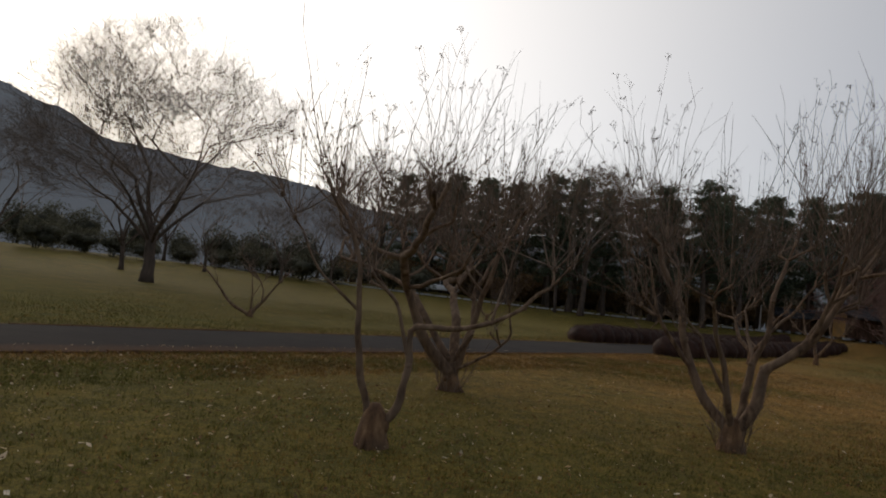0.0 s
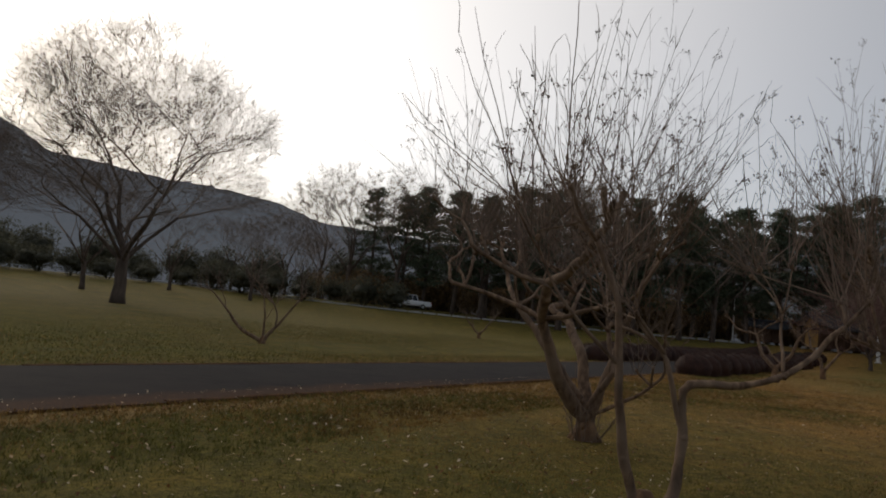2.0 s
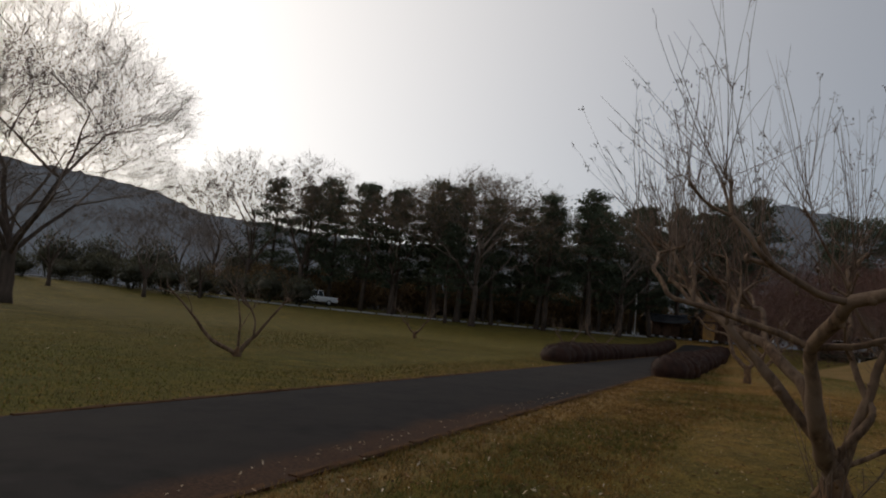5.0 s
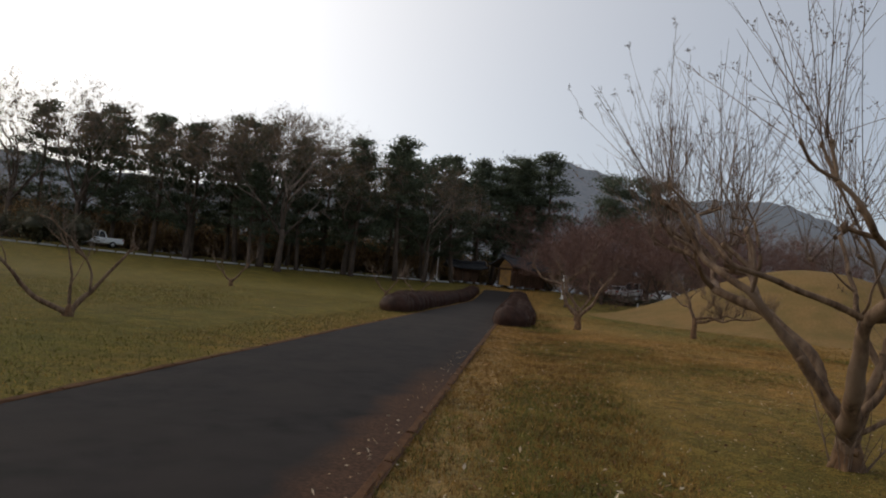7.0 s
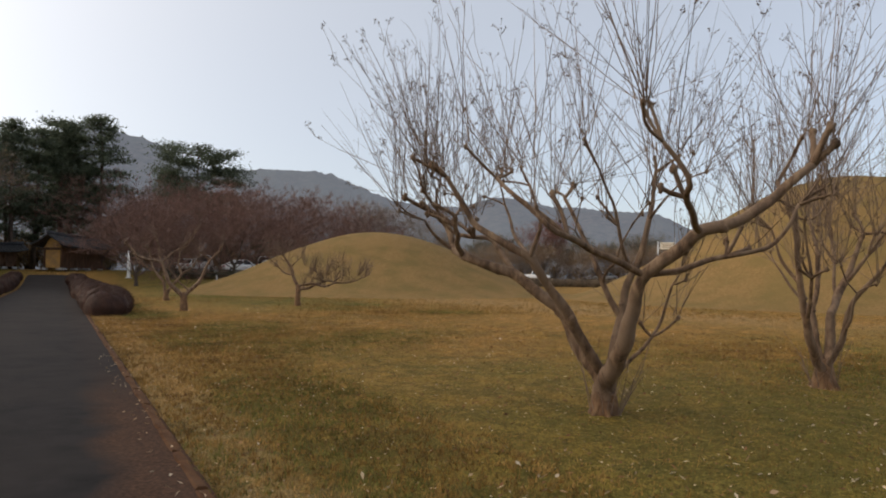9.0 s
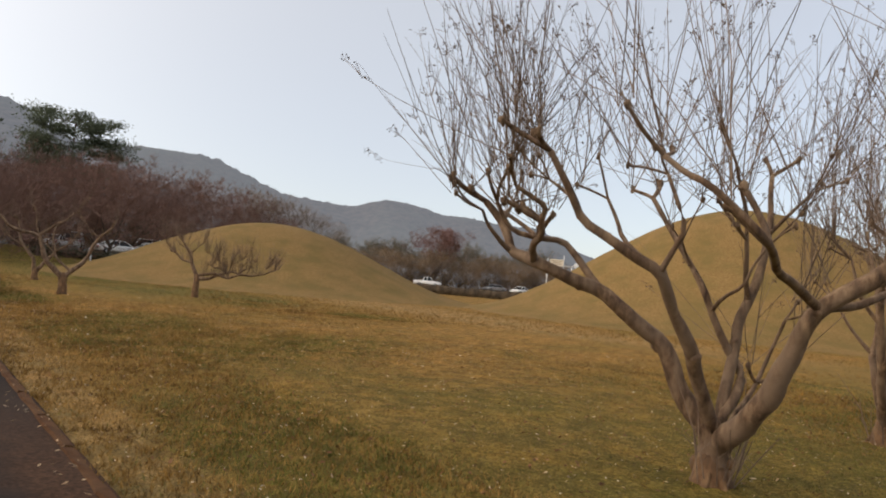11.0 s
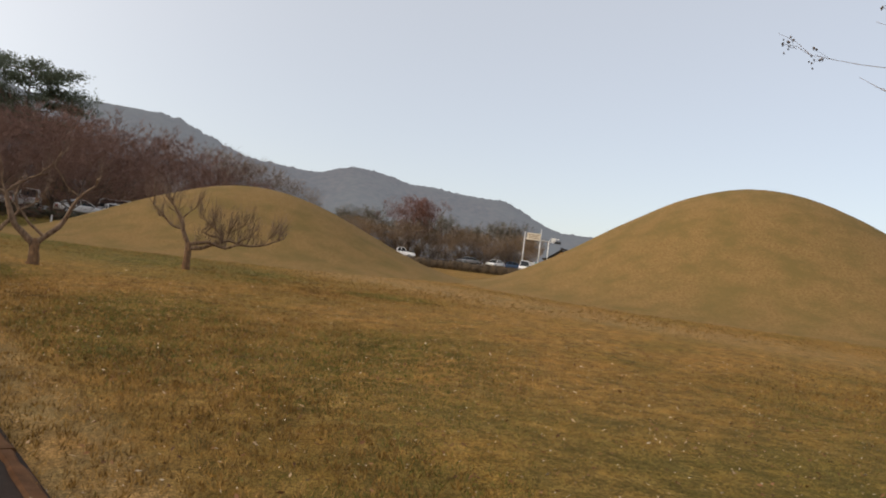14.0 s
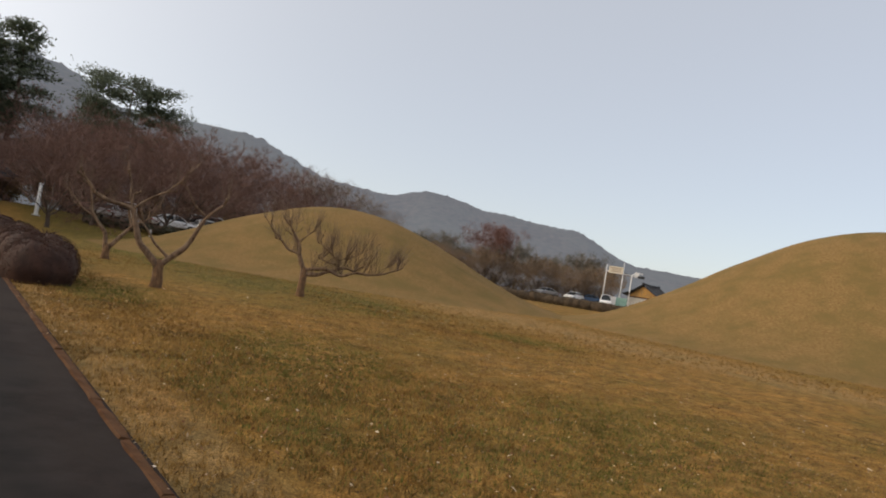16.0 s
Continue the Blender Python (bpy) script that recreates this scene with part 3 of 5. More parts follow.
# the tree that the walk goes round: two big arms along y, lesser ones between
myrtle("crape_myrtle", (1.38, 7.67), [
    (0.4, 0.072, [(80, 61, 0.72), (90, 41, 0.6), (98, 12, 0.57), (39, 23, 0.36), (32, 55, 0.33), (107, 50, 0.22)],
     [(0.7, [(-171, 35, 0.37), (180, 53, 0.25), (104, 36, 0.25)]), (0.54, [(52, 43, 0.53), (86, 13, 0.4), (124, 52, 0.29)]), (0.91, [(-25, 54, 0.25)]), (0.81, [(131, 40, 0.22), (135, 61, 0.22)])]),
    (0.45, 0.054, [(141, 53, 0.88), (137, 49, 0.53), (87, 36, 0.6), (110, 64, 0.5)],
     [(0.66, [(-135, 67, 0.33), (63, 72, 0.37)]), (0.9, [(42, 40, 0.31)]), (0.66, [(34, 34, 0.45), (45, 65, 0.33)])]),
    (0.5, 0.040, [(-47, 66, 0.43), (90, 65, 0.69), (41, 61, 0.44), (37, 58, 0.47)],
     [(0.23, [(-35, 33, 0.57), (-41, 53, 0.38), (-135, 71, 0.42)]), (0.63, [(-155, 47, 0.38), (-135, 65, 0.33)]), (0.83, [(143, 39, 0.32)])]),
    (0.3, 0.080, [(-159, 45, 0.67), (-151, 58, 0.66), (-110, 38, 0.58), (-72, 27, 0.65), (-81, 45, 0.43)],
     [(0.57, [(133, 20, 0.58), (159, 12, 0.62), (81, 43, 0.41), (45, 35, 0.35)]), (0.72, [(173, 20, 0.45), (171, 37, 0.42), (115, 61, 0.34)]), (0.57, [(-58, 11, 0.82), (-76, 14, 0.42), (-63, 61, 0.46)]), (0.92, [(-18, 32, 0.37), (-90, 63, 0.22)])]),
    (0.35, 0.05, [(-35, 76, 0.9), (-60, 72, 0.75), (-20, 66, 0.55)], [(0.6, [(150, 58, 0.75), (130, 70, 0.4)]), (0.8, [(-100, 50, 0.45)])]),
], "large bare crape myrtle with gnarled tan limbs and dense shoots", 11, trunk=(0.25, 0.125), shoots=8, reach=1.5, suckers=12, lift=56, stout=0.85)

myrtle("crape_myrtle", (4.0, 5.2), [
    (0.25, 0.062, [(148, 57, 0.7), (140, 79, 0.65), (165, 62, 0.75)], [(0.5, [(170, 50, 0.7), (150, 70, 0.5)]), (0.7, [(80, 60, 0.7)])]),
    (0.25, 0.064, [(-32, 69, 0.7), (-32, 45, 0.57), (-50, 62, 0.8)], [(0.55, [(-10, 55, 0.7), (0, 70, 0.5)]), (0.7, [(-100, 55, 0.8)])]),
    (0.3, 0.045, [(20, 74, 0.7), (-40, 72, 0.7), (20, 66, 0.5)], [(0.5, [(70, 58, 0.7)]), (0.7, [(-20, 52, 0.7)])]),
    (0.3, 0.04, [(215, 66, 0.9), (230, 55, 0.6)], [(0.5, [(190, 60, 0.7)])]),
], "bare crape myrtle with a forked trunk and pruned knuckles", 12, trunk=(0.30, 0.12), shoots=11, reach=1.75, suckers=10, lift=62, stout=0.9)

myrtle("crape_myrtle", (0.15, 4.05), [
    (0.22, 0.036, [(176, 78, 0.75), (170, 86, 0.55), (160, 72, 0.4)], [(0.68, [(185, 42, 0.45), (160, 60, 0.4)]), (0.85, [(60, 50, 0.4)])]),
    (0.20, 0.036, [(0, 58, 0.25), (15, 84, 0.65), (-4, 12, 0.5), (5, 26, 0.5), (10, 45, 0.3)], [(0.45, [(176, 70, 0.5), (170, 50, 0.35)]), (0.8, [(60, 60, 0.5)])]),
], "slender two-stemmed crape myrtle growing from an old stump", 13, trunk=(0.30, 0.115), shoots=11, reach=1.2, lift=54)

# small pruned trees farther along the lawn
myrtle("crape_myrtle", (20.7, 20.95), [
    (0.72, 0.07, [(-65, 14, 0.38), (-75, 33, 0.35), (-70, 17, 0.48), (-60, -5, 0.3)], [(0.75, [(100, 65, 0.12), (112, 14, 0.7), (-40, 45, 0.55)])]),
    (0.86, 0.055, [(-78, 9, 0.58), (-72, -10, 0.52), (-66, 18, 0.49), (-72, 4, 0.52), (-68, 20, 0.72)],
     [(0.47, [(-70, 86, 0.35), (110, 55, 0.25), (110, 38, 0.5)]), (0.5, [(-70, 85, 0.5), (-65, 30, 0.5)]), (0.7, [(-75, 70, 0.3)]), (0.85, [(-50, 60, 0.3)])]),
    (0.88, 0.075, [(110, 75, 0.45), (100, 86, 0.35), (118, 53, 0.5)], [(0.5, [(110, 15, 0.36), (110, 45, 0.5), (112, 42, 0.35)]), (0.75, [(-60, 50, 0.4)]), (0.6, [(60, 40, 0.5)])]),
], "small bare tree with a low spreading one-sided crown", 14, trunk=(0.85, 0.10), shoots=14, reach=0.8, pods=False, fine=True, along=0.45, lift=62, stout=1.0)
myrtle("crape_myrtle", (15.0, 22.25), [
    (0.55, 0.075, [(121, 43, 0.56), (115, 71, 0.56), (121, 80, 0.2), (125, 16, 0.43), (121, 27, 0.4), (110, 59, 0.35)], [(0.65, [(-59, 55, 0.37), (-55, 45, 0.45), (-62, 53, 0.59)]), (0.65, [(130, 77, 0.67)])]),
    (0.58, 0.07, [(-59, 49, 0.55), (-59, 66, 0.5), (-59, 76, 0.37), (-59, 42, 0.45)], [(0.35, [(121, 50, 0.47), (121, 60, 0.47)]), (0.85, [(121, 36, 0.41), (115, 63, 0.34)])]),
], "bare pruned tree with a pale forked trunk", 15, trunk=(0.6, 0.105), shoots=5, reach=0.7, pods=False, fine=True, along=0.05)
myrtle("crape_myrtle", (22.4, 28.6), [
    (0.42, 0.075, [(120, 84, 0.47), (121, 50, 0.8), (100, 80, 0.4), (130, 75, 0.5)], [(0.6, [(121, 30, 0.6), (121, 50, 0.5)]), (0.8, [(-59, 40, 0.5)])]),
    (0.42, 0.07, [(-59, 52, 1.0), (121, 75, 0.5), (-59, 80, 0.6)], [(0.6, [(-59, 40, 0.6), (-40, 60, 0.5)])]),
], "bare pruned tree with a pale forked trunk", 16, trunk=(0.48, 0.11), shoots=6, reach=0.8, pods=False, fine=True, along=0.1)
myrtle("crape_myrtle", (-2.65, 19.2), [
    (0.10, 0.05, [(170, 33, 0.46), (170, 41, 0.48), (170, 52, 0.52), (170, 58, 0.4)], [(0.8, [(150, 75, 0.4)])]),
    (0.10, 0.055, [(-10, 70, 0.32), (-10, 56, 0.33), (-10, 60, 0.37), (-10, 57, 0.43)], [(0.55, [(100, 84, 0.35), (170, 72, 0.3), (170, 57, 0.45), (170, 45, 0.45)])]),
    (0.12, 0.035, [(90, 83, 0.7), (120, 70, 0.5)], [(0.6, [(40, 60, 0.5)])]),
], "low V-shaped bare tree on the green lawn", 17, trunk=(0.18, 0.08), shoots=5, reach=0.8, pods=False)
for k, (x, y) in enumerate(((20.5, 43.0), (24.5, 45.0), (9.0, 40.5))):
    myrtle("crape_myrtle", (x, y), [
        (0.3, 0.06, [(150, 45, 1.0), (130, 60, 0.6)], [(0.5, [(100, 60, 0.6)])]),
        (0.3, 0.06, [(-30, 48, 1.0), (0, 60, 0.6)], [(0.5, [(-60, 60, 0.6)])]),
    ], "small bare lawn tree with leaning stems", 30 + k, trunk=(0.35, 0.09), shoots=7, reach=1.0, pods=False)


def bare_tree(name, label, seed, height, spread, trunk_h, r0, levels=5, split=(3, 4), twig=M_TWIG, rise=0.12, group="", leaf=None, leaves=0, spray=0, fan=(0.34, 0.27, 0.22, 0.17, 0.13, 0.09), dome=None, thin=0.009):
    """A leafless broad crown built by repeated forking; dome (centre height, half width, half height) rounds it off."""
    rnd = random.Random(seed)
    th = thing(name, label, "tree", group)
    st, sb, sl = Soup(), Soup(), Soup()
    lean = Vector((rnd.uniform(-.04, .04), rnd.uniform(-.04, .04), 1))
    tp = [lean * (trunk_h * i / 5) + Vector((rnd.uniform(-.04, .04), rnd.uniform(-.04, .04), 0)) for i in range(6)]
    tp[0] = Vector((0, 0, -0.2))
    st.tube(tp, [r0 * 1.45, r0 * 1.1, r0, r0 * 0.95, r0 * 0.9, r0 * 0.85], 10)
    body = height - trunk_h
    lens = [body * f for f in fan]

    def fork(p, d, r, lv):
        ln = lens[lv] * rnd.uniform(0.75, 1.2)
        n = 4 if lv < 2 else (3 if lv < 3 else (2 if lv < 4 else 1))
        if dome:
            e = p + d * ln
            out = math.sqrt((e.x * e.x + e.y * e.y) / dome[1] ** 2 + ((e.z - dome[0]) / dome[2]) ** 2)
            ln *= 1.0 if out < 0.9 else max(0.5, 1 - 1.6 * (out - 0.9))
        pts = [p]
        dd = d.copy()
        for i in range(n):
            dd = (dd + Vector((rnd.uniform(-.16, .16), rnd.uniform(-.16, .16), rise * rnd.uniform(0.2, 1.0)))).normalized()
            pts.append(pts[-1] + dd * ln / n)
        e = max(r * 0.6, 0.006)
        (st if lv == 0 else sb).tube(pts, [r + (e - r) * i / n for i in range(n + 1)], 7 if lv == 0 else (5 if lv < 2 else 3), cap=False)
        if lv + 1 >= levels:
            for k in range(spray):
                b = pts[rnd.randint(1, n)]
                sd = (dd + way(rnd.uniform(0, 360), rnd.uniform(-30, 50)) * 0.9).normalized() * rnd.uniform(0.45, 1.0) * lens[min(4, levels - 1)]
                sb.sliver(b, sd, sd.cross(Vector((rnd.uniform(-1, 1), rnd.uniform(-1, 1), 0.3))).normalized() * thin)
            if leaf:
                for k in range(leaves):
                    c = pts[-1] + Vector((rnd.gauss(0, .18), rnd.gauss(0, .18), rnd.gauss(0, .18)))
                    u, v = way(rnd.uniform(0, 360), rnd.uniform(-60, 60)) * 0.07, way(rnd.uniform(0, 360), rnd.uniform(-60, 60)) * 0.05
                    sl.face(c - u, c + v, c + u, c - v)
            return
        for k in range(rnd.randint(*split) if lv < 3 else rnd.randint(2, 4)):
            i = n if k < 2 else rnd.randint(1, n)
            side = way(rnd.uniform(0, 360), rnd.uniform(-25, 35))
            nd = (dd * rnd.uniform(0.75, 1.2) + side * (spread if lv < 2 else 0.75)).normalized()
            fork(pts[i], nd, e * (0.85 if k < 2 else 0.6), lv + 1)

    arms = rnd.randint(6, 8)
    for k in range(arms):
        a = 137.5 * k + rnd.uniform(-20, 20)
        fork(tp[-1] if k < 3 else tp[-2], (Vector((0, 0, 1)) + way(a, 5) * spread * (0.35 + 1.25 * k / arms)).normalized(), r0 * (0.5 if k < 3 else 0.36), 0)
    part("trunk", st, M_DARKBARK, th)
    part("crown", sb, twig, th, smooth=False)
    if sl.v:
        tagged(part("leaves", sl, leaf, th, smooth=False), kind="stuff")
    return th


def pine(name, label, seed, height, r0, bare, width, group="", taper=0.72, dense=1.0):
    """A red pine: a bending trunk, level limbs and flat pads of needle tufts."""
    rnd = random.Random(seed)
    th = thing(name, label, "pine tree", group)
    st, sn = Soup(), Soup()
    n = 9
    bx, by = rnd.uniform(-.5, .5), rnd.uniform(-.5, .5)
    tp = [Vector((bx * math.sin(i / n * 2.6), by * math.sin(i / n * 2.2), height * 0.93 * i / n)) for i in range(n + 1)]
    tp[0].z = -0.2
    st.tube(tp, [r0 * (1.2 - 1.02 * i / n) for i in range(n + 1)], 8)
    pads = []
    limbs = int(22 + height * 0.8)
    for k in range(limbs):
        u = bare + (1 - bare) * (k + 0.5) / limbs
        i = min(n - 1, int(u * n))
        p = tp[i].lerp(tp[i + 1], u * n - i)
        a = 137.5 * k + rnd.uniform(-30, 30)
        ln = width * (1.0 - taper * ((u - bare) / (1 - bare)) ** 1.6) * rnd.uniform(0.55, 1.15)
        pts = [p]
        d = way(a, rnd.uniform(0, 30))
        for j in range(4):
            d = (d + Vector((rnd.uniform(-.25, .25), rnd.uniform(-.25, .25), rnd.uniform(-.12, .2)))).normalized()
            pts.append(pts[-1] + d * ln / 4)
        st.tube(pts, [r0 * 0.26, r0 * 0.2, r0 * 0.15, r0 * 0.1, r0 * 0.05], 4, cap=False)
        pads.append((pts[-1], rnd.uniform(0.6, 1.05)))
        pads.append((pts[3] + Vector((rnd.uniform(-.5, .5), rnd.uniform(-.5, .5), 0.15)), rnd.uniform(0.5, 0.85)))
        if rnd.random() < 0.6:
            pads.append((pts[2] + way(rnd.uniform(0, 360), 10) * 0.6, rnd.uniform(0.4, 0.7)))
    pads.append((tp[-1] + Vector((0, 0, 0.3)), 0.8))
    for c, r in pads:
        r *= width / 3.0 + 0.15
        for t in range(int(36 * dense * r / 0.8)):
            o = Vector((rnd.gauss(0, r * 0.5), rnd.gauss(0, r * 0.5), rnd.gauss(0, r * 0.2)))
            b = c + o
            for q in range(3):
                d = (way(rnd.uniform(0, 360), rnd.uniform(-10, 75)) + o * 0.25).normalized()
                w = d.cross(Vector((rnd.uniform(-1, 1), rnd.uniform(-1, 1), rnd.uniform(-1, 1)))).normalized() * 0.055
                sn.face(b - w, b + w, b + d * rnd.uniform(0.22, 0.42))
    part("trunk", st, M_DARKBARK, th)
    part("crown", sn, M_NEEDLE, th, "dark green needle pads", smooth=False)
    return th


def shrub(name, label, seed, r, h, material, category="shrub", count=900, leaf=0.06, group="", core=True):
    """A dense rounded shrub: a lumpy heart and many small leaves round it."""
    rnd = random.Random(seed)
    th = thing(name, label, category, group)
    sl, ss = Soup(), Soup()
    for k in range(9):
        a = rnd.uniform(0, 6.28)
        ss.tube([(math.cos(a) * r * 0.1, math.sin(a) * r * 0.1, -0.05), (math.cos(a) * r * 0.35, math.sin(a) * r * 0.35, h * 0.45), (math.cos(a) * r * 0.6, math.sin(a) * r * 0.6, h * 0.75)], [0.02 + r * 0.015, 0.015 + r * 0.01, 0.008], 4)
    lobes = [(Vector((rnd.uniform(-.5, .5) * r, rnd.uniform(-.5, .5) * r, h * rnd.uniform(0.25, 0.52))), rnd.uniform(0.45, 0.62)) for k in range(7)]
    for k in range(count):
        c, f = rnd.choice(lobes)
        d = way(rnd.uniform(0, 360), math.degrees(math.asin(rnd.uniform(-0.75, 1))))
        q = c + Vector((d.x * r * f, d.y * r * f, d.z * h * 0.42)) * rnd.uniform(0.72, 1.06)
        q.z = max(q.z, 0.01)
        u, v = way(rnd.uniform(0, 360), rnd.uniform(-50, 70)) * leaf, way(rnd.uniform(0, 360), rnd.uniform(-50, 50)) * leaf * 0.6
        sl.face(q - u, q + v, q + u - v * 0.4)
    if core:
        for c, f in lobes:
            ss.blob(c, r * f * 0.6, rnd, h * 0.42 / r, 8, 6, 0.15)
    part("heart", ss, M_DARKBARK if not core else material, th)
    tagged(part("leaves", sl, material, th, smooth=False), kind="stuff")
    return th


def cushion(name, label, seed, r, h, material, category, count, leaf, group):
    """A clipped bush: a rounded dome of close twigs under a tight skin of small leaves."""
    rnd = random.Random(seed)
    th = thing(name, label, category, group)
    heart, skin = Soup(), Soup()

    def at(a, u, k):
        # u runs from the foot (0) over the bulging flank to the crown (1)
        e = math.pi / 2 * u
        w = r * (math.cos(e) ** 0.62) * (0.86 + 0.14 * math.sin(min(1.0, u * 4) * math.pi / 2))
        lump = 1 + 0.05 * math.sin(3 * a + seed) + 0.035 * math.sin(7 * a + 9 * u)
        return Vector((w * math.cos(a) * lump * k, w * math.sin(a) * lump * k, h * math.sin(e) ** 0.9 * lump * k))

    n, rings = 28, 10
    for i in range(rings + 1):
        for k in range(n):
            q = at(2 * math.pi * k / n, 0.985 * i / rings, rnd.uniform(0.93, 0.97))
            heart.v.append((q.x, q.y, q.z - (0.04 if i == 0 else 0)))
    for i in range(rings):
        for k in range(n):
            a, b = i * n + k, i * n + (k + 1) % n
            heart.f.append((a, b, b + n, a + n))
    heart.f.append(tuple(range(rings * n, rings * n + n)))
    for k in range(count):
        q = at(rnd.uniform(0, 6.283), rnd.random() ** 1.15, rnd.uniform(0.94, 1.035))
        q.z = max(q.z, 0.015)
        u, v = way(rnd.uniform(0, 360), rnd.uniform(-40, 80)) * leaf, way(rnd.uniform(0, 360), rnd.uniform(-60, 60)) * leaf * 0.6
        skin.face(q - u, q + v, q + u - v * 0.4)
    part("heart", heart, material, th)
    tagged(part("leaves", skin, material, th, smooth=False), kind="stuff")
    return th


def spread_copies(first, spots, seed):
    """The first thing moves to the first spot; copies with other turns and sizes take the rest."""
    rnd = random.Random(seed)
    for k, (x, y, sc) in enumerate(spots):
        m = pose(x, y, gz(x, y), 0, 0, rnd.uniform(0, 360))
        if k == 0:
            first.matrix_basis = m @ Matrix.Diagonal((sc, sc, sc, 1))
        else:
            o = copy_thing(first, m)
            o.scale = (sc * rnd.uniform(0.92, 1.08), sc * rnd.uniform(0.92, 1.08), sc)


# the great bare tree and its neighbours beyond the green lawn
big = bare_tree("zelkova_tree", "tall bare broad-crowned tree beyond the lawn", 5, 15.6, 1.15, 2.8, 0.34, levels=7, split=(3, 4), rise=0.05, spray=3, fan=(0.32, 0.26, 0.21, 0.17, 0.13, 0.10, 0.07), dome=(9.2, 6.4, 6.6), thin=0.004)
big.matrix_basis = pose(-11.4, 42.0, gz(-11.4, 42), 0, 0, 205)
g = "bare trees beyond the lawn"
t1 = bare_tree("deciduous_tree", "bare grey deciduous tree", 6, 10.5, 0.8, 2.4, 0.2, levels=5, split=(2, 3), group=g, rise=0.06, spray=6)
spread_copies(t1, [(-19, 63, 1.0), (-14, 74, 0.8), (-26, 55, 1.1), (-33, 60, 1.2), (-6, 72, 0.8), (-21, 86, 1.0), (-3, 92, 1.0), (-40, 50, 1.1), (-1, 78, 0.75), (-10, 95, 0.9)] + [(-8 + 4.6 * k, 122 - 1.7 * k + 6 * ((k * 5) % 3), 0.85 + 0.1 * (k % 4)) for k in range(0, 18, 2)] + [(20 + 6.5 * k, 99 - 1.3 * k, 0.9) for k in range(9)] + [(87, 46, 1.05), (90, 44, 0.95), (92, 42, 1.0), (94, 40, 0.9), (97, 38.5, 0.85)], 61)
t2 = bare_tree("deciduous_tree", "deciduous tree with thin dry brown leaves", 7, 14.5, 0.8, 4.0, 0.28, levels=5, split=(2, 4), group=g, leaf=M_BROWNLEAF, leaves=7, rise=0.06, spray=7)
spread_copies(t2, [(5, 93, 1.2), (10.5, 88, 1.15), (25.5, 74, 1.12), (38, 84, 1.2), (2, 112, 1.2), (30, 84, 1.2), (25.2, 69.2, 1.05), (33.5, 70.5, 0.92), (19, 77.5, 1.0), (41, 66, 0.85)], 62)
g = "pine grove"
p1 = pine("red_pine", "tall dark green red pine in a grove", 21, 15.0, 0.24, 0.22, 3.2, g)
p2 = pine("red_pine", "tall dark green red pine in a grove", 22, 16.5, 0.26, 0.24, 3.6, g)
p3 = pine("red_pine", "tall dark green red pine in a grove", 23, 14.0, 0.22, 0.18, 3.0, g)
spread_copies(p1, [(16.5, 81, 1.0), (33.5, 69, 1.0), (52, 70, 1.06), (21, 84, 1.0), (45, 72, 0.95), (63, 73, 1.15), (12, 92, 1.02), (36, 73, 0.92), (25, 82, 0.95), (15, 98, 1.2), (31, 90, 1.1), (48, 82, 1.15), (39, 79, 0.85), (23, 71, 0.72)], 63)
spread_copies(p2, [(24, 77, 0.98), (37.5, 66.5, 0.96), (61.5, 68.5, 1.13), (28, 80, 1.0), (49, 75, 0.98), (8, 96, 1.0), (42.5, 76, 0.95), (18, 90, 1.0), (57, 76, 1.0)], 64)
spread_copies(p3, [(29, 72.5, 1.02), (46.5, 68, 1.08), (20, 79, 1.04), (41, 70, 1.0), (56.5, 72, 1.14), (14, 87, 1.05), (34, 76, 1.0), (53, 78, 1.1), (65, 78, 1.15), (31, 79, 0.95)], 65)
lone = pine("red_pine", "lone red pine with wide flat needle pads", 24, 18.6, 0.34, 0.40, 6.4, taper=0.25, dense=2.2)
lone.matrix_basis = pose(84.0, 70.5, 1.5)
lone2 = pine("red_pine", "large red pine beside the gate", 25, 18.0, 0.32, 0.3, 4.4, dense=1.6)
lone2.matrix_basis = pose(60.5, 72, 1.5)

# reddish bare maples round the car park
g = "maples by the car park"
r1 = bare_tree("maple_tree", "dense reddish-brown leafless maple", 8, 8.2, 1.2, 1.0, 0.16, levels=5, split=(3, 4), twig=M_REDTWIG, group=g, rise=-0.05, spray=10)
spread_copies(r1, [(41.5, 46, 0.92), (54.5, 45.5, 1.1), (59, 50, 1.18), (71, 57, 1.35), (77, 49, 1.3), (58, 57, 1.05), (63, 60, 1.3), (93, 48, 1.3)], 66)
r1b = bare_tree("maple_tree", "dense reddish-brown leafless maple", 28, 8.8, 1.0, 0.9, 0.15, levels=5, split=(3, 4), twig=M_REDTWIG, group=g, rise=-0.02, spray=10)
spread_copies(r1b, [(50, 49, 0.95), (66, 50, 1.2), (61, 60, 1.05), (88, 54, 1.4), (85, 46, 1.2), (60, 66, 1.3), (73, 51.5, 1.2), (52.5, 51.5, 0.85)], 76)
r2 = bare_tree("maple_tree", "red-leaved maple by the car park", 9, 9.6, 0.65, 1.8, 0.18, levels=5, split=(3, 4), twig=M_REDTWIG, group=g, leaf=M_REDLEAF, leaves=15)
spread_copies(r2, [(126, 25.0, 1.15)], 67)
r3 = bare_tree("roadside_tree", "small brown roadside tree", 10, 5.5, 0.9, 0.7, 0.12, levels=4, split=(3, 4), twig=M_TWIG, group="trees along the far road", leaf=M_BROWNLEAF, leaves=9, spray=6)
spread_copies(r3, [(124 + 3 * (k % 3), 48 - 2.5 * k, 1.0 + 0.3 * ((k * 7) % 4) / 3) for k in range(19)], 68)
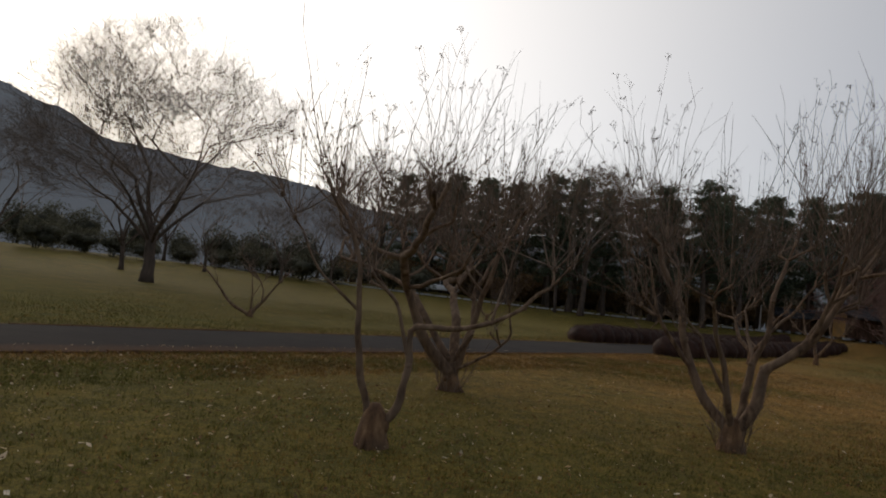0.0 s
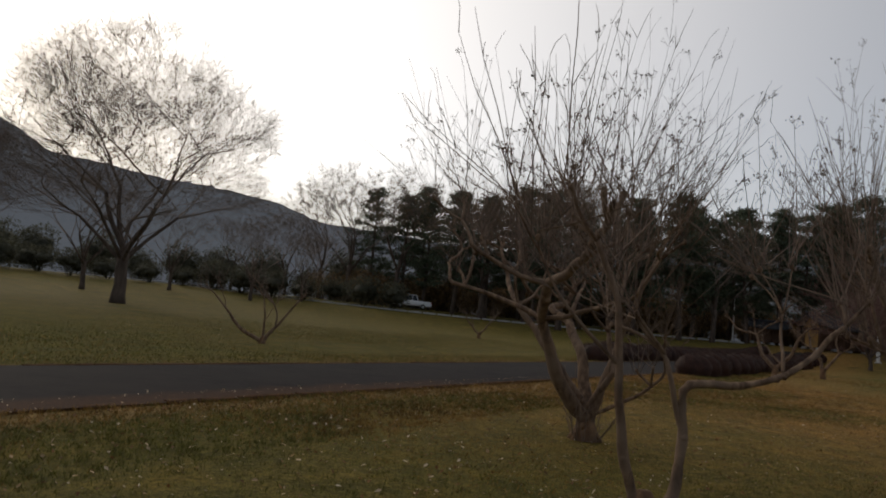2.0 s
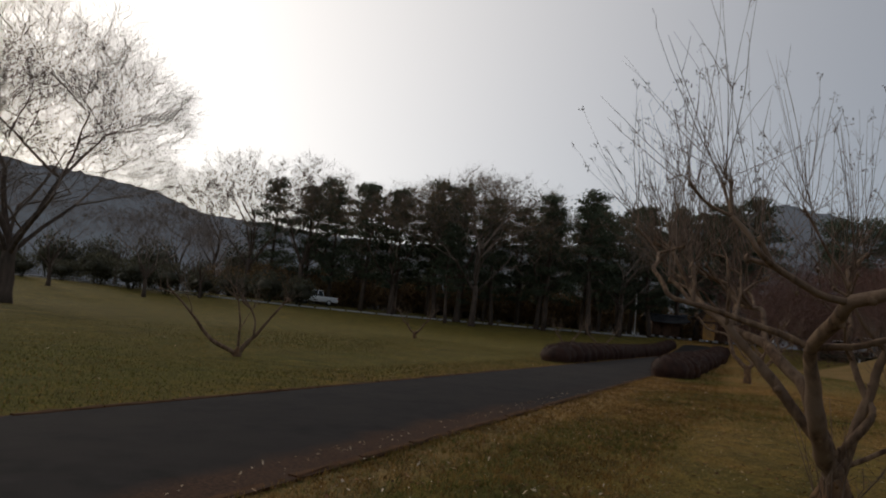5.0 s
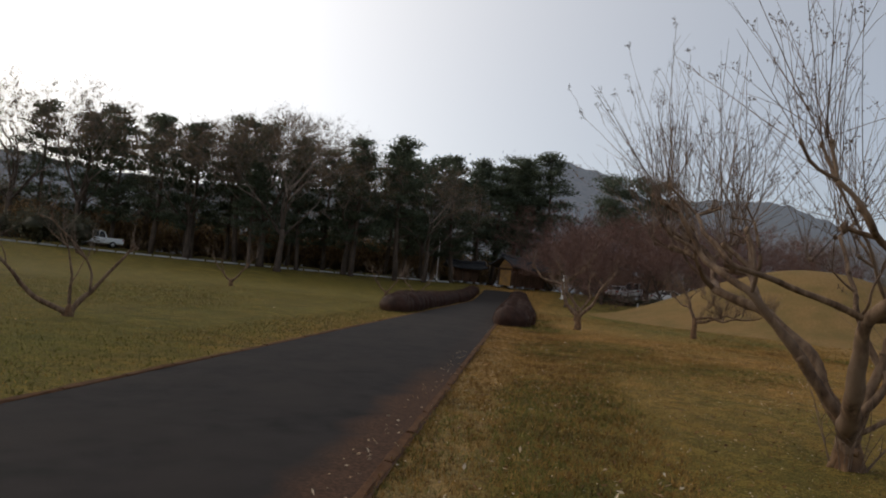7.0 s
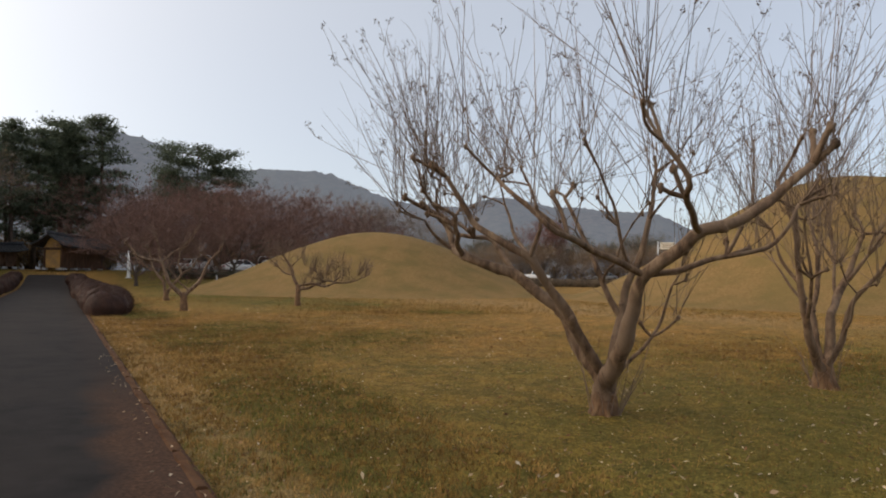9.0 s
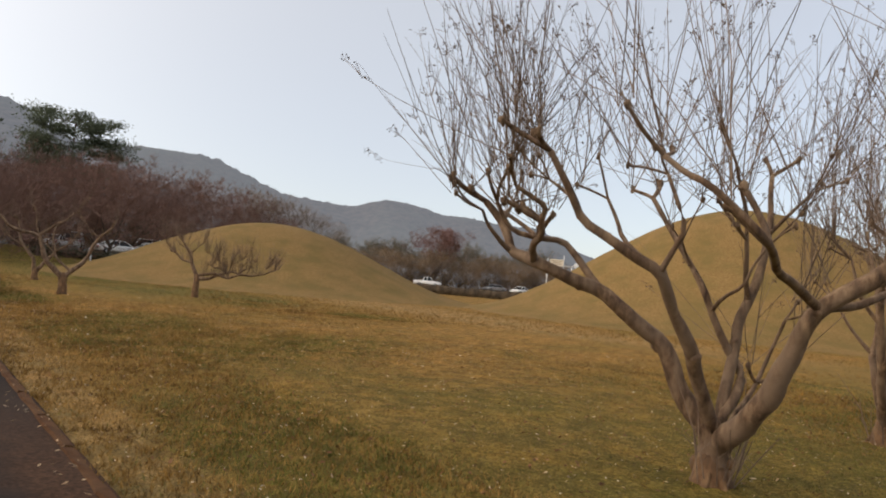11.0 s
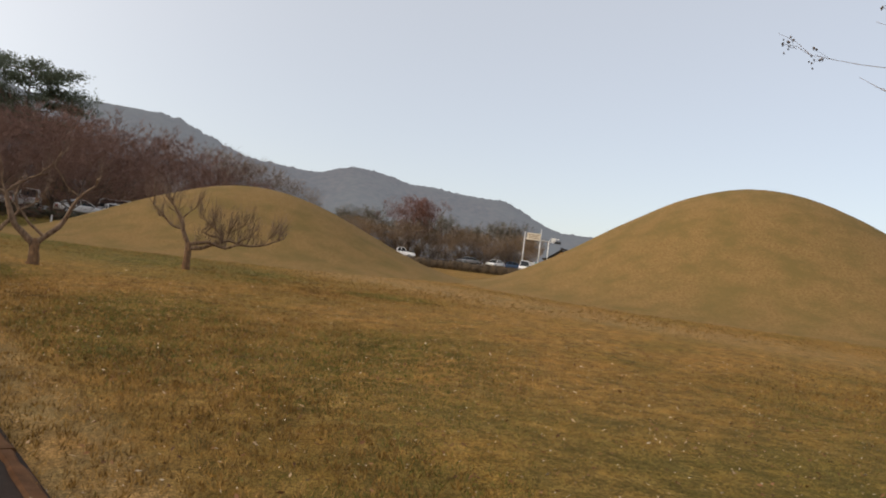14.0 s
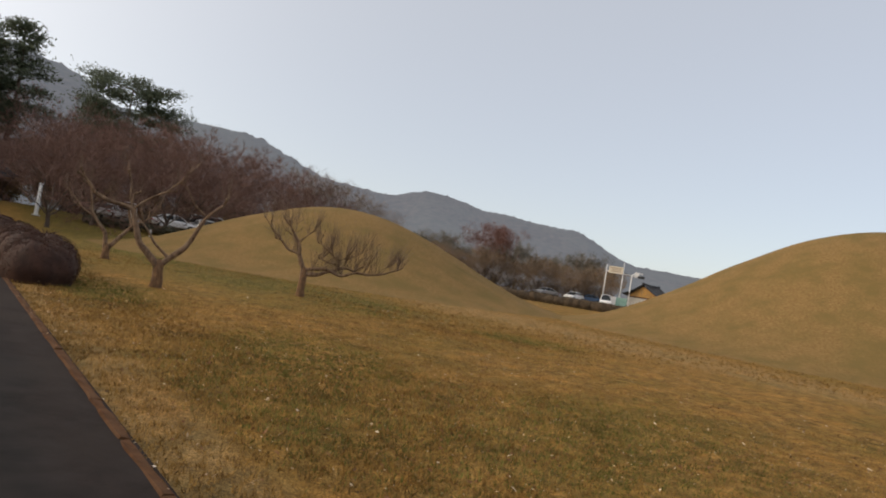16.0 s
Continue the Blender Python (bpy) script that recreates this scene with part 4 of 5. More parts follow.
r4 = bare_tree("roadside_tree", "small brown roadside tree", 18, 6.5, 0.8, 0.7, 0.12, levels=4, split=(3, 4), twig=M_TWIG, group="trees along the far road", leaf=M_OLIVE, leaves=11, spray=5)
spread_copies(r4, [(137 + 5 * (k % 2), 60 - 3.6 * k, 1.15 + 0.4 * ((k * 5) % 4) / 3) for k in range(17)], 69)

# dark undergrowth below the pines and behind the lawn
g = "evergreen undergrowth"
u1 = shrub("evergreen_shrub", "dark evergreen undergrowth below the pines", 41, 2.4, 3.6, M_OLIVE, count=1300, leaf=0.19, group=g)
rs = random.Random(9)
spots = [(8 + 2.3 * k + rs.uniform(-1, 1), 102 - 1.05 * k + rs.uniform(-2, 2) if k < 19 else 80 + rs.uniform(-2, 2), rs.uniform(0.55, 0.95)) for k in range(27)]
spots += [(-45 + 3.4 * k, 80 + rs.uniform(-4, 8), rs.uniform(0.7, 1.2)) for k in range(17)]
spread_copies(u1, spots, 70)
u3 = shrub("evergreen_tree", "tall dark evergreen broadleaf behind the pines", 45, 4.6, 9.5, M_OLIVE, "tree", 2500, 0.34, "evergreens behind the pines")
spots = [(6 + 5.2 * k + rs.uniform(-1, 1), 106 - 1.7 * k, rs.uniform(0.75, 0.95)) for k in range(12)]
spots += [(-48 + 6.0 * k, 108 + rs.uniform(-6, 6), rs.uniform(0.55, 0.85)) for k in range(10)]
spots += [(72 + 5 * k, 78 - 3.5 * k, rs.uniform(0.7, 0.95)) for k in range(6)]
spread_copies(u3, spots, 74)
u2 = shrub("brown_shrub", "bare brown undergrowth at the edge of the grove", 42, 1.6, 2.2, M_BROWNLEAF, count=1400, leaf=0.1, group="brown undergrowth", core=False)
spread_copies(u2, [(6 + 1.9 * k + rs.uniform(-1, 1), 100 - 0.85 * k + rs.uniform(-3, 3), rs.uniform(1.5, 2.5)) for k in range(32)] + [(62 + 3.2 * k, 70 - 1.6 * k + rs.uniform(-2, 2), rs.uniform(1.5, 2.3)) for k in range(14)] + [(2 + 1.7 * k + rs.uniform(-.8, .8), 96.5 - 0.6 * k + rs.uniform(-1.0, 2.5), rs.uniform(1.5, 2.6)) for k in range(27)] + [(133 + rs.uniform(-2, 3), 56 - 2.9 * k, rs.uniform(1.4, 2.2)) for k in range(19)], 71)

# clipped azaleas: rows of cushions along the road
az1 = cushion("azalea_bush", "low clipped reddish-brown azalea cushion beside the road", 43, 0.69, 0.72, M_AZALEA, "bush", 3600, 0.02, "clipped azaleas along the road")
spots = []
for k in range(47):
    q = road_at(16.7 + 0.9 * k, -0.56 + rs.uniform(-.14, .14))
    spots.append((q.x, q.y, rs.uniform(0.85, 1.2)))
for k in range(44):
    q = road_at(18.6 + 0.95 * k, ROAD_W + 0.8 + rs.uniform(-.06, .06))
    spots.append((q.x, q.y, rs.uniform(0.85, 1.08)))
spread_copies(az1, spots, 72)
hd = shrub("hedge_bush", "dark clipped hedge round the car park", 44, 1.1, 1.0, M_OLIVE, "hedge", 1500, 0.06, "car park hedge")
spots = [(51 + 0.62 * k, 49.5 - 0.85 * k, rs.uniform(0.9, 1.1)) for k in range(17)]
spread_copies(hd, spots, 73)
hb = cushion("hedge_bush", "low brown clipped hedge along the far road", 46, 1.3, 1.12, M_HEDGE, "hedge", 1500, 0.05, "hedge along the far road")
spread_copies(hb, [(90 + 0.12 * k + rs.uniform(-.2, .2), 27 - 0.9 * k, rs.uniform(0.9, 1.05)) for k in range(39)], 75)


# ---- things made by hand ----
def wheel(parent, x, y, r, side):
    w = new("wheel")
    w.parent = parent
    w.location = (x, y, r)
    s, rim = Soup(), Soup()
    s.tube([(0, -0.1, 0), (0, -0.085, 0), (0, 0.085, 0), (0, 0.1, 0)], [r * 0.88, r, r, r * 0.88], 18)
    part("tyre", s, M_RUBBER, w)
    rim.tube([(0, side * 0.09, 0), (0, side * 0.112, 0)], [r * 0.62, r * 0.55], 14)
    part("rim", rim, M_ALLOY, w)


def loft(sections):
    """A skin over cross-sections of equal point count."""
    s = Soup()
    n = len(sections[0])
    for sec in sections:
        s.v.extend(sec)
    for i in range(len(sections) - 1):
        for k in range(n):
            a, b = i * n + k, i * n + (k + 1) % n
            s.f.append((a, b, b + n, a + n))
    s.f.append(tuple(reversed(range(n))))
    s.f.append(tuple(range((len(sections) - 1) * n, len(sections) * n)))
    return s


def car(kind, label, paint, at, turn, group="cars in the car park"):
    """A parked car: lower body and cabin lofted along its length, glazing, lamps, wheels."""
    th = thing(kind, label, "car", group, pose(at[0], at[1], gz(*at), 0, 0, turn))
    if kind == "pickup_truck":
        stations = [(-2.45, .55, .98), (-2.35, .42, 1.02), (-0.6, .40, 1.04), (0.9, .40, 1.06), (1.7, .40, 1.0), (2.3, .42, 0.9), (2.45, .5, 0.8)]
        cab = [(-0.75, 1.04), (-0.55, 1.68), (0.45, 1.72), (1.05, 1.06)]
    elif kind == "van":
        stations = [(-2.3, .5, 1.05), (-2.2, .42, 1.1), (0.9, .40, 1.1), (1.9, .40, 1.02), (2.25, .45, 0.85), (2.35, .55, 0.75)]
        cab = [(-2.2, 1.08), (-2.0, 1.85), (0.9, 1.9), (1.85, 1.05)]
    else:
        stations = [(-2.3, .5, .84), (-2.2, .38, .93), (-1.2, .34, .97), (0.6, .34, .95), (1.5, .34, .86), (2.15, .38, .7), (2.32, .48, .6)]
        cab = [(-1.75, .93), (-0.75, 1.42), (0.3, 1.45), (1.15, .92)]
    secs = []
    for x, lo, hi in stations:
        w = 0.90 if abs(x) < 2.1 else 0.78
        secs.append([(x, -w * .9, lo), (x, -w, lo + .12), (x, -w, hi - .14), (x, -w * .9, hi), (x, w * .9, hi), (x, w, hi - .14), (x, w, lo + .12), (x, w * .9, lo)])
    bevelled(part("body", loft(secs), paint, th, smooth=False), 0.05, 3)
    (x0, z0), (x1, z1), (x2, z2), (x3, z3) = cab
    gl = loft([[(x, -w, z - .06), (x, -w, z), (x, w, z), (x, w, z - .06)] for x, z, w in ((x0, z0, .80), (x1, z1 - .04, .64), (x2, z2 - .04, .64), (x3, z3, .80))])
    for sgn in (-1, 1):
        gl.face((x0, sgn * .80, z0 - .05), (x1, sgn * .64, z1 - .04), (x2, sgn * .64, z2 - .04), (x3, sgn * .80, z3 - .05))
    part("window", gl, M_GLASSDARK, th, "dark tinted glazing", smooth=False)
    roof = loft([[(x, -w, z - .02), (x, -w * .92, z + .035), (x, w * .92, z + .035), (x, w, z - .02)] for x, z, w in ((x1 - .08, z1 - .05, .64), (x1 + .1, z1, .64), (x2 - .1, z2, .64), (x2 + .06, z2 - .04, .64))])
    bevelled(part("roof", roof, paint, th, smooth=False), 0.03)
    for sgn in (-1, 1):
        xm = (x1 + x2) / 2
        for ends, radii in ((((xm, sgn * .81, z0 - .02), (xm, sgn * .655, z1 - .02)), (.045, .035)),
                            (((x2, sgn * .65, z2 - .02), (x3, sgn * .81, z3 - .02)), (.035, .045)),
                            (((x1, sgn * .65, z1 - .02), (x0, sgn * .81, z0 - .02)), (.04, .06))):
            p = Soup()
            p.tube(ends, radii, 6)
            part("pillar", p, paint, th)
        for x in (-1.4, 1.42):
            wheel(th, x, sgn * 0.82, 0.33, sgn)
        h = Soup()
        h.box((stations[-1][0] - .08, sgn * .62, stations[-1][2] - .03), (.16, .3, .14))
        bevelled(part("headlight", h, M_LAMPCLEAR, th, smooth=False), 0.02)
        h = Soup()
        h.box((stations[0][0] + .06, sgn * .66, stations[0][2] - .1), (.14, .26, .16))
        bevelled(part("tail_light", h, M_LAMPRED, th, smooth=False), 0.02)
    return th


car("sedan", "white saloon car parked behind the hedge", M_CARWHITE, (62.7, 49.6), -38)
car("sedan", "white saloon car parked behind the hedge", M_CARWHITE, (65.2, 47.6), -140)
car("sedan", "silver saloon car parked under the maples", M_CARSILVER, (67.6, 45.6), -50)
car("van", "white van parked under the maples", M_CARWHITE, (70.0, 49.4), -70)
car("van", "white van parked beside the gate", M_CARWHITE, (64.4, 55.6), 30)
car("sedan", "white saloon car parked by the gate", M_CARWHITE, (60.5, 55.0), 20)
car("pickup_truck", "white pickup truck on the far road", M_CARWHITE, (118.6, 25.4), -80, "cars on the far road")
car("sedan", "white saloon car on the far road", M_CARWHITE, (124.0, 9.0), 150, "cars on the far road")
car("sedan", "dark blue saloon car on the far road", M_CARBLUE, (127.0, 6.2), 95, "cars on the far road")
car("sedan", "silver saloon car on the far road", M_CARSILVER, (127.0, 13.8), 130, "cars on the far road")
car("sedan", "white saloon car on the far road", M_CARWHITE, (117.0, 31.0), 85, "cars on the far road")
car("pickup_truck", "small white truck on the lane below the grove", M_CARWHITE, (12.4, 85.5), 170, "")
car("van", "white van beside the road sign", M_CARWHITE, (114.8, 4.4), 176, "cars on the far road")


def post(name, at, h, r, material, label, category, cap=True, lean=0.0):
    th = thing(name, label, category, "", pose(at[0], at[1], gz(*at), 0, lean, 0))
    s = Soup()
    s.tube([(0, 0, -0.2), (0, 0, 0.04), (0, 0, h * 0.5), (0, 0, h)], [r * 1.05, r, r * 0.92, r * 0.8], 12)
    part("shaft", s, material, th)
    s = Soup()
    s.tube([(0, 0, 0), (0, 0, 0.05), (0, 0, 0.09)], [r * 2.1, r * 2.0, r * 1.2], 12)
    part("base_plate", s, M_STEEL, th)
    if cap:
        s = Soup()
        s.tube([(0, 0, h), (0, 0, h + r * 0.5), (0, 0, h + r)], [r * 1.0, r * 0.85, r * 0.2], 12)
        part("cap", s, material, th)
    return th


post("lamp_post", (47.5, 72.0), 6.5, 0.075, M_WHITE, "slim white pole at the edge of the grove", "pole")
post("marker_post", (48.4, 52.5), 2.4, 0.15, M_WHITE, "thick white post beside the car park hedge", "post")
post("marker_post", (43.2, 39.8), 1.0, 0.07, M_STONE, "short grey post on the lawn", "post")

# the road sign on its two poles, a bent lamp and a signal on an arm
sign = thing("road_sign", "pale direction sign on a beam between two poles", "road sign", "", pose(118.4, 4.7, gz(118, 5) + 0.2))
for y, h in ((0.0, 6.7), (-2.7, 7.3)):
    s = Soup()
    s.tube([(0, y, -0.3), (0, y, 3), (0, y, h)], [0.11, 0.1, 0.08], 12)
    part("pole", s, M_STEEL, sign)
s = Soup()
s.tube([(0, 0.1, 5.6), (0, -2.0, 5.55), (0, -5.2, 5.35)], [0.09, 0.085, 0.07], 10)
part("beam", s, M_STEEL, sign)
s = Soup()
s.box((-0.16, -1.5, 5.95), (0.06, 2.3, 1.15))
board = bevelled(part("board", s, M_SIGN, sign, "pale board with unreadable rows of writing", smooth=False), 0.02)
for k, (w, z) in enumerate(((1.9, 6.25), (1.5, 5.98), (1.7, 5.7))):
    s = Soup()
    s.box((-0.195, -1.5, z), (0.012, w, 0.12))
    part("text_bar", s, M_SIGNBAR, board, smooth=False)
s = Soup()
s.box((-0.1, -5.6, 5.35), (0.3, 1.1, 0.4))
bevelled(part("signal_box", s, M_BLACK, sign, "black traffic signal", smooth=False), 0.04)
s = Soup()
s.box((-0.14, -4.9, 5.65), (0.08, 0.75, 0.8))
bevelled(part("plate", s, M_WHITE, sign, "small white plate", smooth=False), 0.02)
lamp = thing("street_lamp", "white street lamp with a short bent arm", "street lamp", "", pose(118.0, 0.6, gz(118, 0)))
s = Soup()
s.tube([(0, 0, -0.3), (0, 0, 3), (0, 0, 5.6), (0, -0.15, 5.85), (0, -0.5, 5.95), (0, -1.2, 6.05)], [0.09, 0.08, 0.065, 0.06, 0.055, 0.05], 10)
part("pole", s, M_WHITE, lamp)
s = Soup()
s.box((0, -1.45, 6.08), (0.26, 0.6, 0.12), 0, 0.8)
bevelled(part("lamp_head", s, M_WHITE, lamp, smooth=False), 0.03)


def tiled_house(name, label, at, turn, size, wall_h, rise, gable, open_front=False, end=None):
    """A house with a sagging tiled roof whose gable end is boarded."""
    th = thing(name, label, "house", "", pose(at[0], at[1], gz(*at), 0, 0, turn))
    w, d = size
    s = Soup()
    for x in (-w / 2 + .15, -w / 6, w / 6, w / 2 - .15):
        for y in (-d / 2 + .15, d / 2 - .15):
            c = Soup()
            c.tube([(x, y, 0.2), (x, y, wall_h)], [0.14, 0.13], 10)
            part("pillar", c, M_TIMBER, th)
            c = Soup()
            c.box((x, y, 0.1), (0.42, 0.42, 0.24), 0, 0.85)
            part("plinth", c, M_STONE, th, smooth=False)
    if not open_front:
        for k, (c, sz) in enumerate((((0, -d / 2 + .15, wall_h / 2 + .1), (w - .5, .14, wall_h - .2)), ((0, d / 2 - .15, wall_h / 2 + .1), (w - .5, .14, wall_h - .2)),
                                     ((-w / 2 + .15, 0, wall_h / 2 + .1), (.14, d - .5, wall_h - .2)), ((w / 2 - .15, 0, wall_h / 2 + .1), (.14, d - .5, wall_h - .2)))):
            s = Soup()
            s.box(c, sz)
            part("wall", s, end if end and k > 1 else (M_TIMBER if end else M_PLASTER), th, smooth=False)
    s = Soup()
    s.box((0, 0, wall_h + .1), (w + .1, d + .1, 0.24))
    bevelled(part("beam", s, M_TIMBER, th, smooth=False), 0.03)
    # roof: two curved slopes with rows of tiles
    eave, n = 0.85, 10
    for sgn in (-1, 1):
        s = Soup()
        xs = [-w / 2 - eave + (w + 2 * eave) * i / 12 for i in range(13)]
        for layer in (0, 0.14):
            for x in xs:
                lift = 0.28 * (2 * abs(x) / (w + 2 * eave)) ** 3
                for k in range(n + 1):
                    t = k / n
                    s.v.append((x, sgn * (d / 2 + eave) * (1 - t), wall_h + .15 + lift * (1 - 0.6 * t) + rise * (t ** 1.35) + layer))
        m, half = n + 1, 13 * (n + 1)
        for i in range(12):
            for k in range(n):
                a = i * m + k
                s.f.append((a, a + 1, a + m + 1, a + m))
                s.f.append((half + a, half + a + m, half + a + m + 1, half + a + 1))
            s.f.append((i * m, (i + 1) * m, half + (i + 1) * m, half + i * m))
        for k in range(n):
            for i in (0, 12 * m):
                s.f.append((i + k, i + k + 1, half + i + k + 1, half + i + k))
        slope = part("roof", s, M_TILE, th, "dark grey curved tile roof")
        for i in range(int((w + 2 * eave) / 0.32)):
            x = -w / 2 - eave + 0.16 + i * 0.32
            lift = 0.28 * (2 * abs(x) / (w + 2 * eave)) ** 3
            r = Soup()
            r.tube([(x, sgn * (d / 2 + eave) * (1 - t), wall_h + .31 + lift * (1 - 0.6 * t) + rise * (t ** 1.35)) for t in (0, .25, .5, .75, .97)], [0.07] * 5, 6)
            part("tile_row", r, M_TILE, slope)
    s = Soup()
    s.tube([(-w / 2 - eave, 0, wall_h + rise + .5), (-w / 4, 0, wall_h + rise + .36), (w / 4, 0, wall_h + rise + .36), (w / 2 + eave, 0, wall_h + rise + .5)], [.2, .17, .17, .2], 8)
    part("ridge", s, M_TILE, th)
    for sgn in (-1, 1):
        s = Soup()
        x = sgn * (w / 2 - 0.05)
        for dx in (-.05, .05):
            s.v.extend([(x + dx, -d / 2 + .1, wall_h + .2), (x + dx, d / 2 - .1, wall_h + .2), (x + dx, 0.3, wall_h + rise * .95), (x + dx, -0.3, wall_h + rise * .95)])
        s.f += [(3, 2, 1, 0), (4, 5, 6, 7), (0, 1, 5, 4), (1, 2, 6, 5), (2, 3, 7, 6), (3, 0, 4, 7)]
        part("gable", s, gable, th, "ochre boarded gable end", smooth=False)
    return th


tiled_house("gate_house", "timber gate house with a dark tiled roof and ochre gable", (54.2, 64.2), 12, (7.2, 2.0), 2.0, 1.2, M_OCHRE, False, M_OCHRE)
tiled_house("ticket_hut", "small dark timber hut with a tiled roof", (50.6, 70.5), -30, (3.2, 2.6), 1.5, 0.7, M_TIMBER, False, M_TIMBER)
tiled_house("roadside_house", "house with a dark roof and an orange gable beyond the road", (139, -5.6), 150, (6.5, 6.0), 2.4, 2.3, M_OCHRE)
# green site fence beside the sign
fence = thing("site_fence", "pale green sheet fence beside the far road", "fence", "", pose(115.4, 2.6, gz(115, 2.6), 0, 0, 0))
for k in range(3):
    s = Soup()
    s.box((0.04 * (k % 2), -0.85 * k + 0.6, 0.9), (0.05, 0.84, 1.8))
    part("panel", s, M_GREENNET if k else M_WHITE, fence, smooth=False)

# a low stone border where the green lawn meets the lane below the grove
border = thing("stone_border", "low pale stone border along the lane below the grove", "kerb", "")
rb = random.Random(77)
proto = Soup()
proto.box((0, 0, 0.05), (1.55, 0.28, 0.22), 0, 0.92)
pm = proto.mesh("border_stone", M_STONE, False)
for k in range(48):
    x = -30 + 1.6 * k
    y = 78.5 - 0.26 * (x - 10) + 0.004 * (x - 10) ** 2 * (1 if x < 10 else -0.3)
    ob = new("border_stone", pm)
    ob.parent = border
    ob.matrix_basis = pose(x, y, gz(x, y), 0, rb.uniform(-1, 1), -14 + rb.uniform(-2, 2))


# ---- kerbs, fallen leaves, grass ----
def kerb(name, q, side, label):
    th = thing(name, label, "kerb", "")
    rnd = random.Random(5 + side)
    protos = []
    for v in range(4):
        s = Soup()
        n = 5
        for i in range(n + 1):
            x = -0.49 + 0.98 * i / n
            j = rnd.uniform(-.008, .008)
            s.v.extend([(x, -.042 + j, -.12), (x, -.04 + j, .006 + rnd.uniform(-.006, .006)), (x, -.026 + j, .018 + rnd.uniform(-.006, .006)), (x, .026 - j, .02 + rnd.uniform(-.006, .006)), (x, .04 - j, .008), (x, .042 - j, -.12)])
        for i in range(n):
            for k in range(6):
                a, b = i * 6 + k, i * 6 + (k + 1) % 6
                s.f.append((a, b, b + 6, a + 6))
        s.f += [tuple(reversed(range(6))), tuple(range(n * 6, n * 6 + 6))]
        protos.append(s.mesh("kerb_stone", M_KERB, False))
    ang = math.degrees(math.atan2(ROAD_DIR.y, ROAD_DIR.x))
    for k in range(74):
        ob = new("kerb_stone", protos[k % 4])
        ob.parent = th
        p = road_at(-22 + k, q)
        ob.matrix_basis = pose(p.x, p.y, gz(p.x, p.y) - (0.016 if k < 18 else 0.0) + rnd.uniform(-.008, .004), 0, rnd.uniform(-.5, .5), ang + rnd.uniform(-.5, .5))
    return th


kerb("kerb", 0.06, 0, "worn reddish-brown concrete kerb along the lawn")
kerb("kerb", ROAD_W - 0.03, 1, "worn concrete kerb beside the green lawn")


def raw_mesh(name, co, loops, per, material, label, category):
    """A great many like small faces in one mesh."""
    me = bpy.data.meshes.new(name)
    nf = len(loops) // per
    me.vertices.add(len(co))
    me.vertices.foreach_set("co", co.astype(np.float32).ravel())
    me.loops.add(len(loops))
    me.loops.foreach_set("vertex_index", loops.astype(np.int32))
    me.polygons.add(nf)
    me.polygons.foreach_set("loop_start", np.arange(0, nf * per, per, dtype=np.int32))
    me.update(calc_edges=True)
    me.validate()
    me.materials.append(material)
    return tagged(new(name, me), label, category, kind="stuff")


def patchy(x, y, seed):
    r = np.random.RandomState(seed)
    v = np.zeros_like(x)
    for k in range(9):
        f, a, p = r.uniform(0.25, 2.2), r.uniform(0, 6.28), r.uniform(0, 6.28)
        v += np.sin((x * math.cos(a) + y * math.sin(a)) * f + p) / (0.6 + f * 0.5)
    return v / 3.0


def grass(name, s0, s1, q0, q1, per_m2, length, width, green, seed, material, label, even=False):
    r = np.random.RandomState(seed)
    n = int((s1 - s0) * (q1 - q0) * per_m2)
    tuft = 1 if even else 7
    n = n // tuft * tuft
    s = np.repeat(r.uniform(s0, s1, n // tuft), tuft) + r.normal(0, 0.02, n)
    q = np.clip(np.repeat(r.uniform(q0, q1, n // tuft), tuft) + r.normal(0, 0.02, n), q0, q1)
    x = NEAR0.x + ROAD_DIR.x * s + ROAD_SIDE.x * q
    y = NEAR0.y + ROAD_DIR.y * s + ROAD_SIDE.y * q
    f = patchy(x, y, 3) + r.normal(0, 0.35, n)
    f += 1.0 * np.clip((6.0 - s) / 6.0, 0, 1) + 0.45 * np.clip((q + 6) / 5, 0, 1) * (q < 0) - 1.1 * np.clip((q + 0.9) / 0.5, 0, 1) * (q < 0.2)
    f += 0.8 * np.exp(-((q + 8.5) / 4.0) ** 2) * np.clip((s - 14) / 7, 0, 1)
    keep = (f > 0.55 - 9 * even) if green else (f < 1.15)
    if even:
        keep &= r.uniform(0, 1, n) > (q - q0) / (q1 - q0)
    # thin out towards the far edges of the patch
    rim = np.minimum(np.minimum(s - s0, s1 - s), (q - q0) if q1 < 1 else (q1 - q))
    keep &= r.uniform(0, 1, n) < np.clip(rim / 6.0, 0.02, 1)
    x, y = x[keep], y[keep]
    n = len(x)
    az, ln = r.uniform(0, 2 * np.pi, n), length * r.uniform(0.5, 1.35, n)
    tilt = np.abs(r.normal(0.85, 0.38, n))
    z = np.full(n, -0.012)
    w = width * r.uniform(0.6, 1.3, n)
    turn = r.uniform(0, 2 * np.pi, n)
    a = np.stack([x - np.cos(turn) * w, y - np.sin(turn) * w, z], 1)
    b = np.stack([x + np.cos(turn) * w, y + np.sin(turn) * w, z], 1)
    c = np.stack([x + np.cos(az) * np.sin(tilt) * ln, y + np.sin(az) * np.sin(tilt) * ln, z + np.cos(tilt) * ln + 0.012], 1)
    co = np.stack([a, b, c], 1).reshape(-1, 3)
    return raw_mesh(name, co, np.arange(len(co)), 3, material, label, "grass")


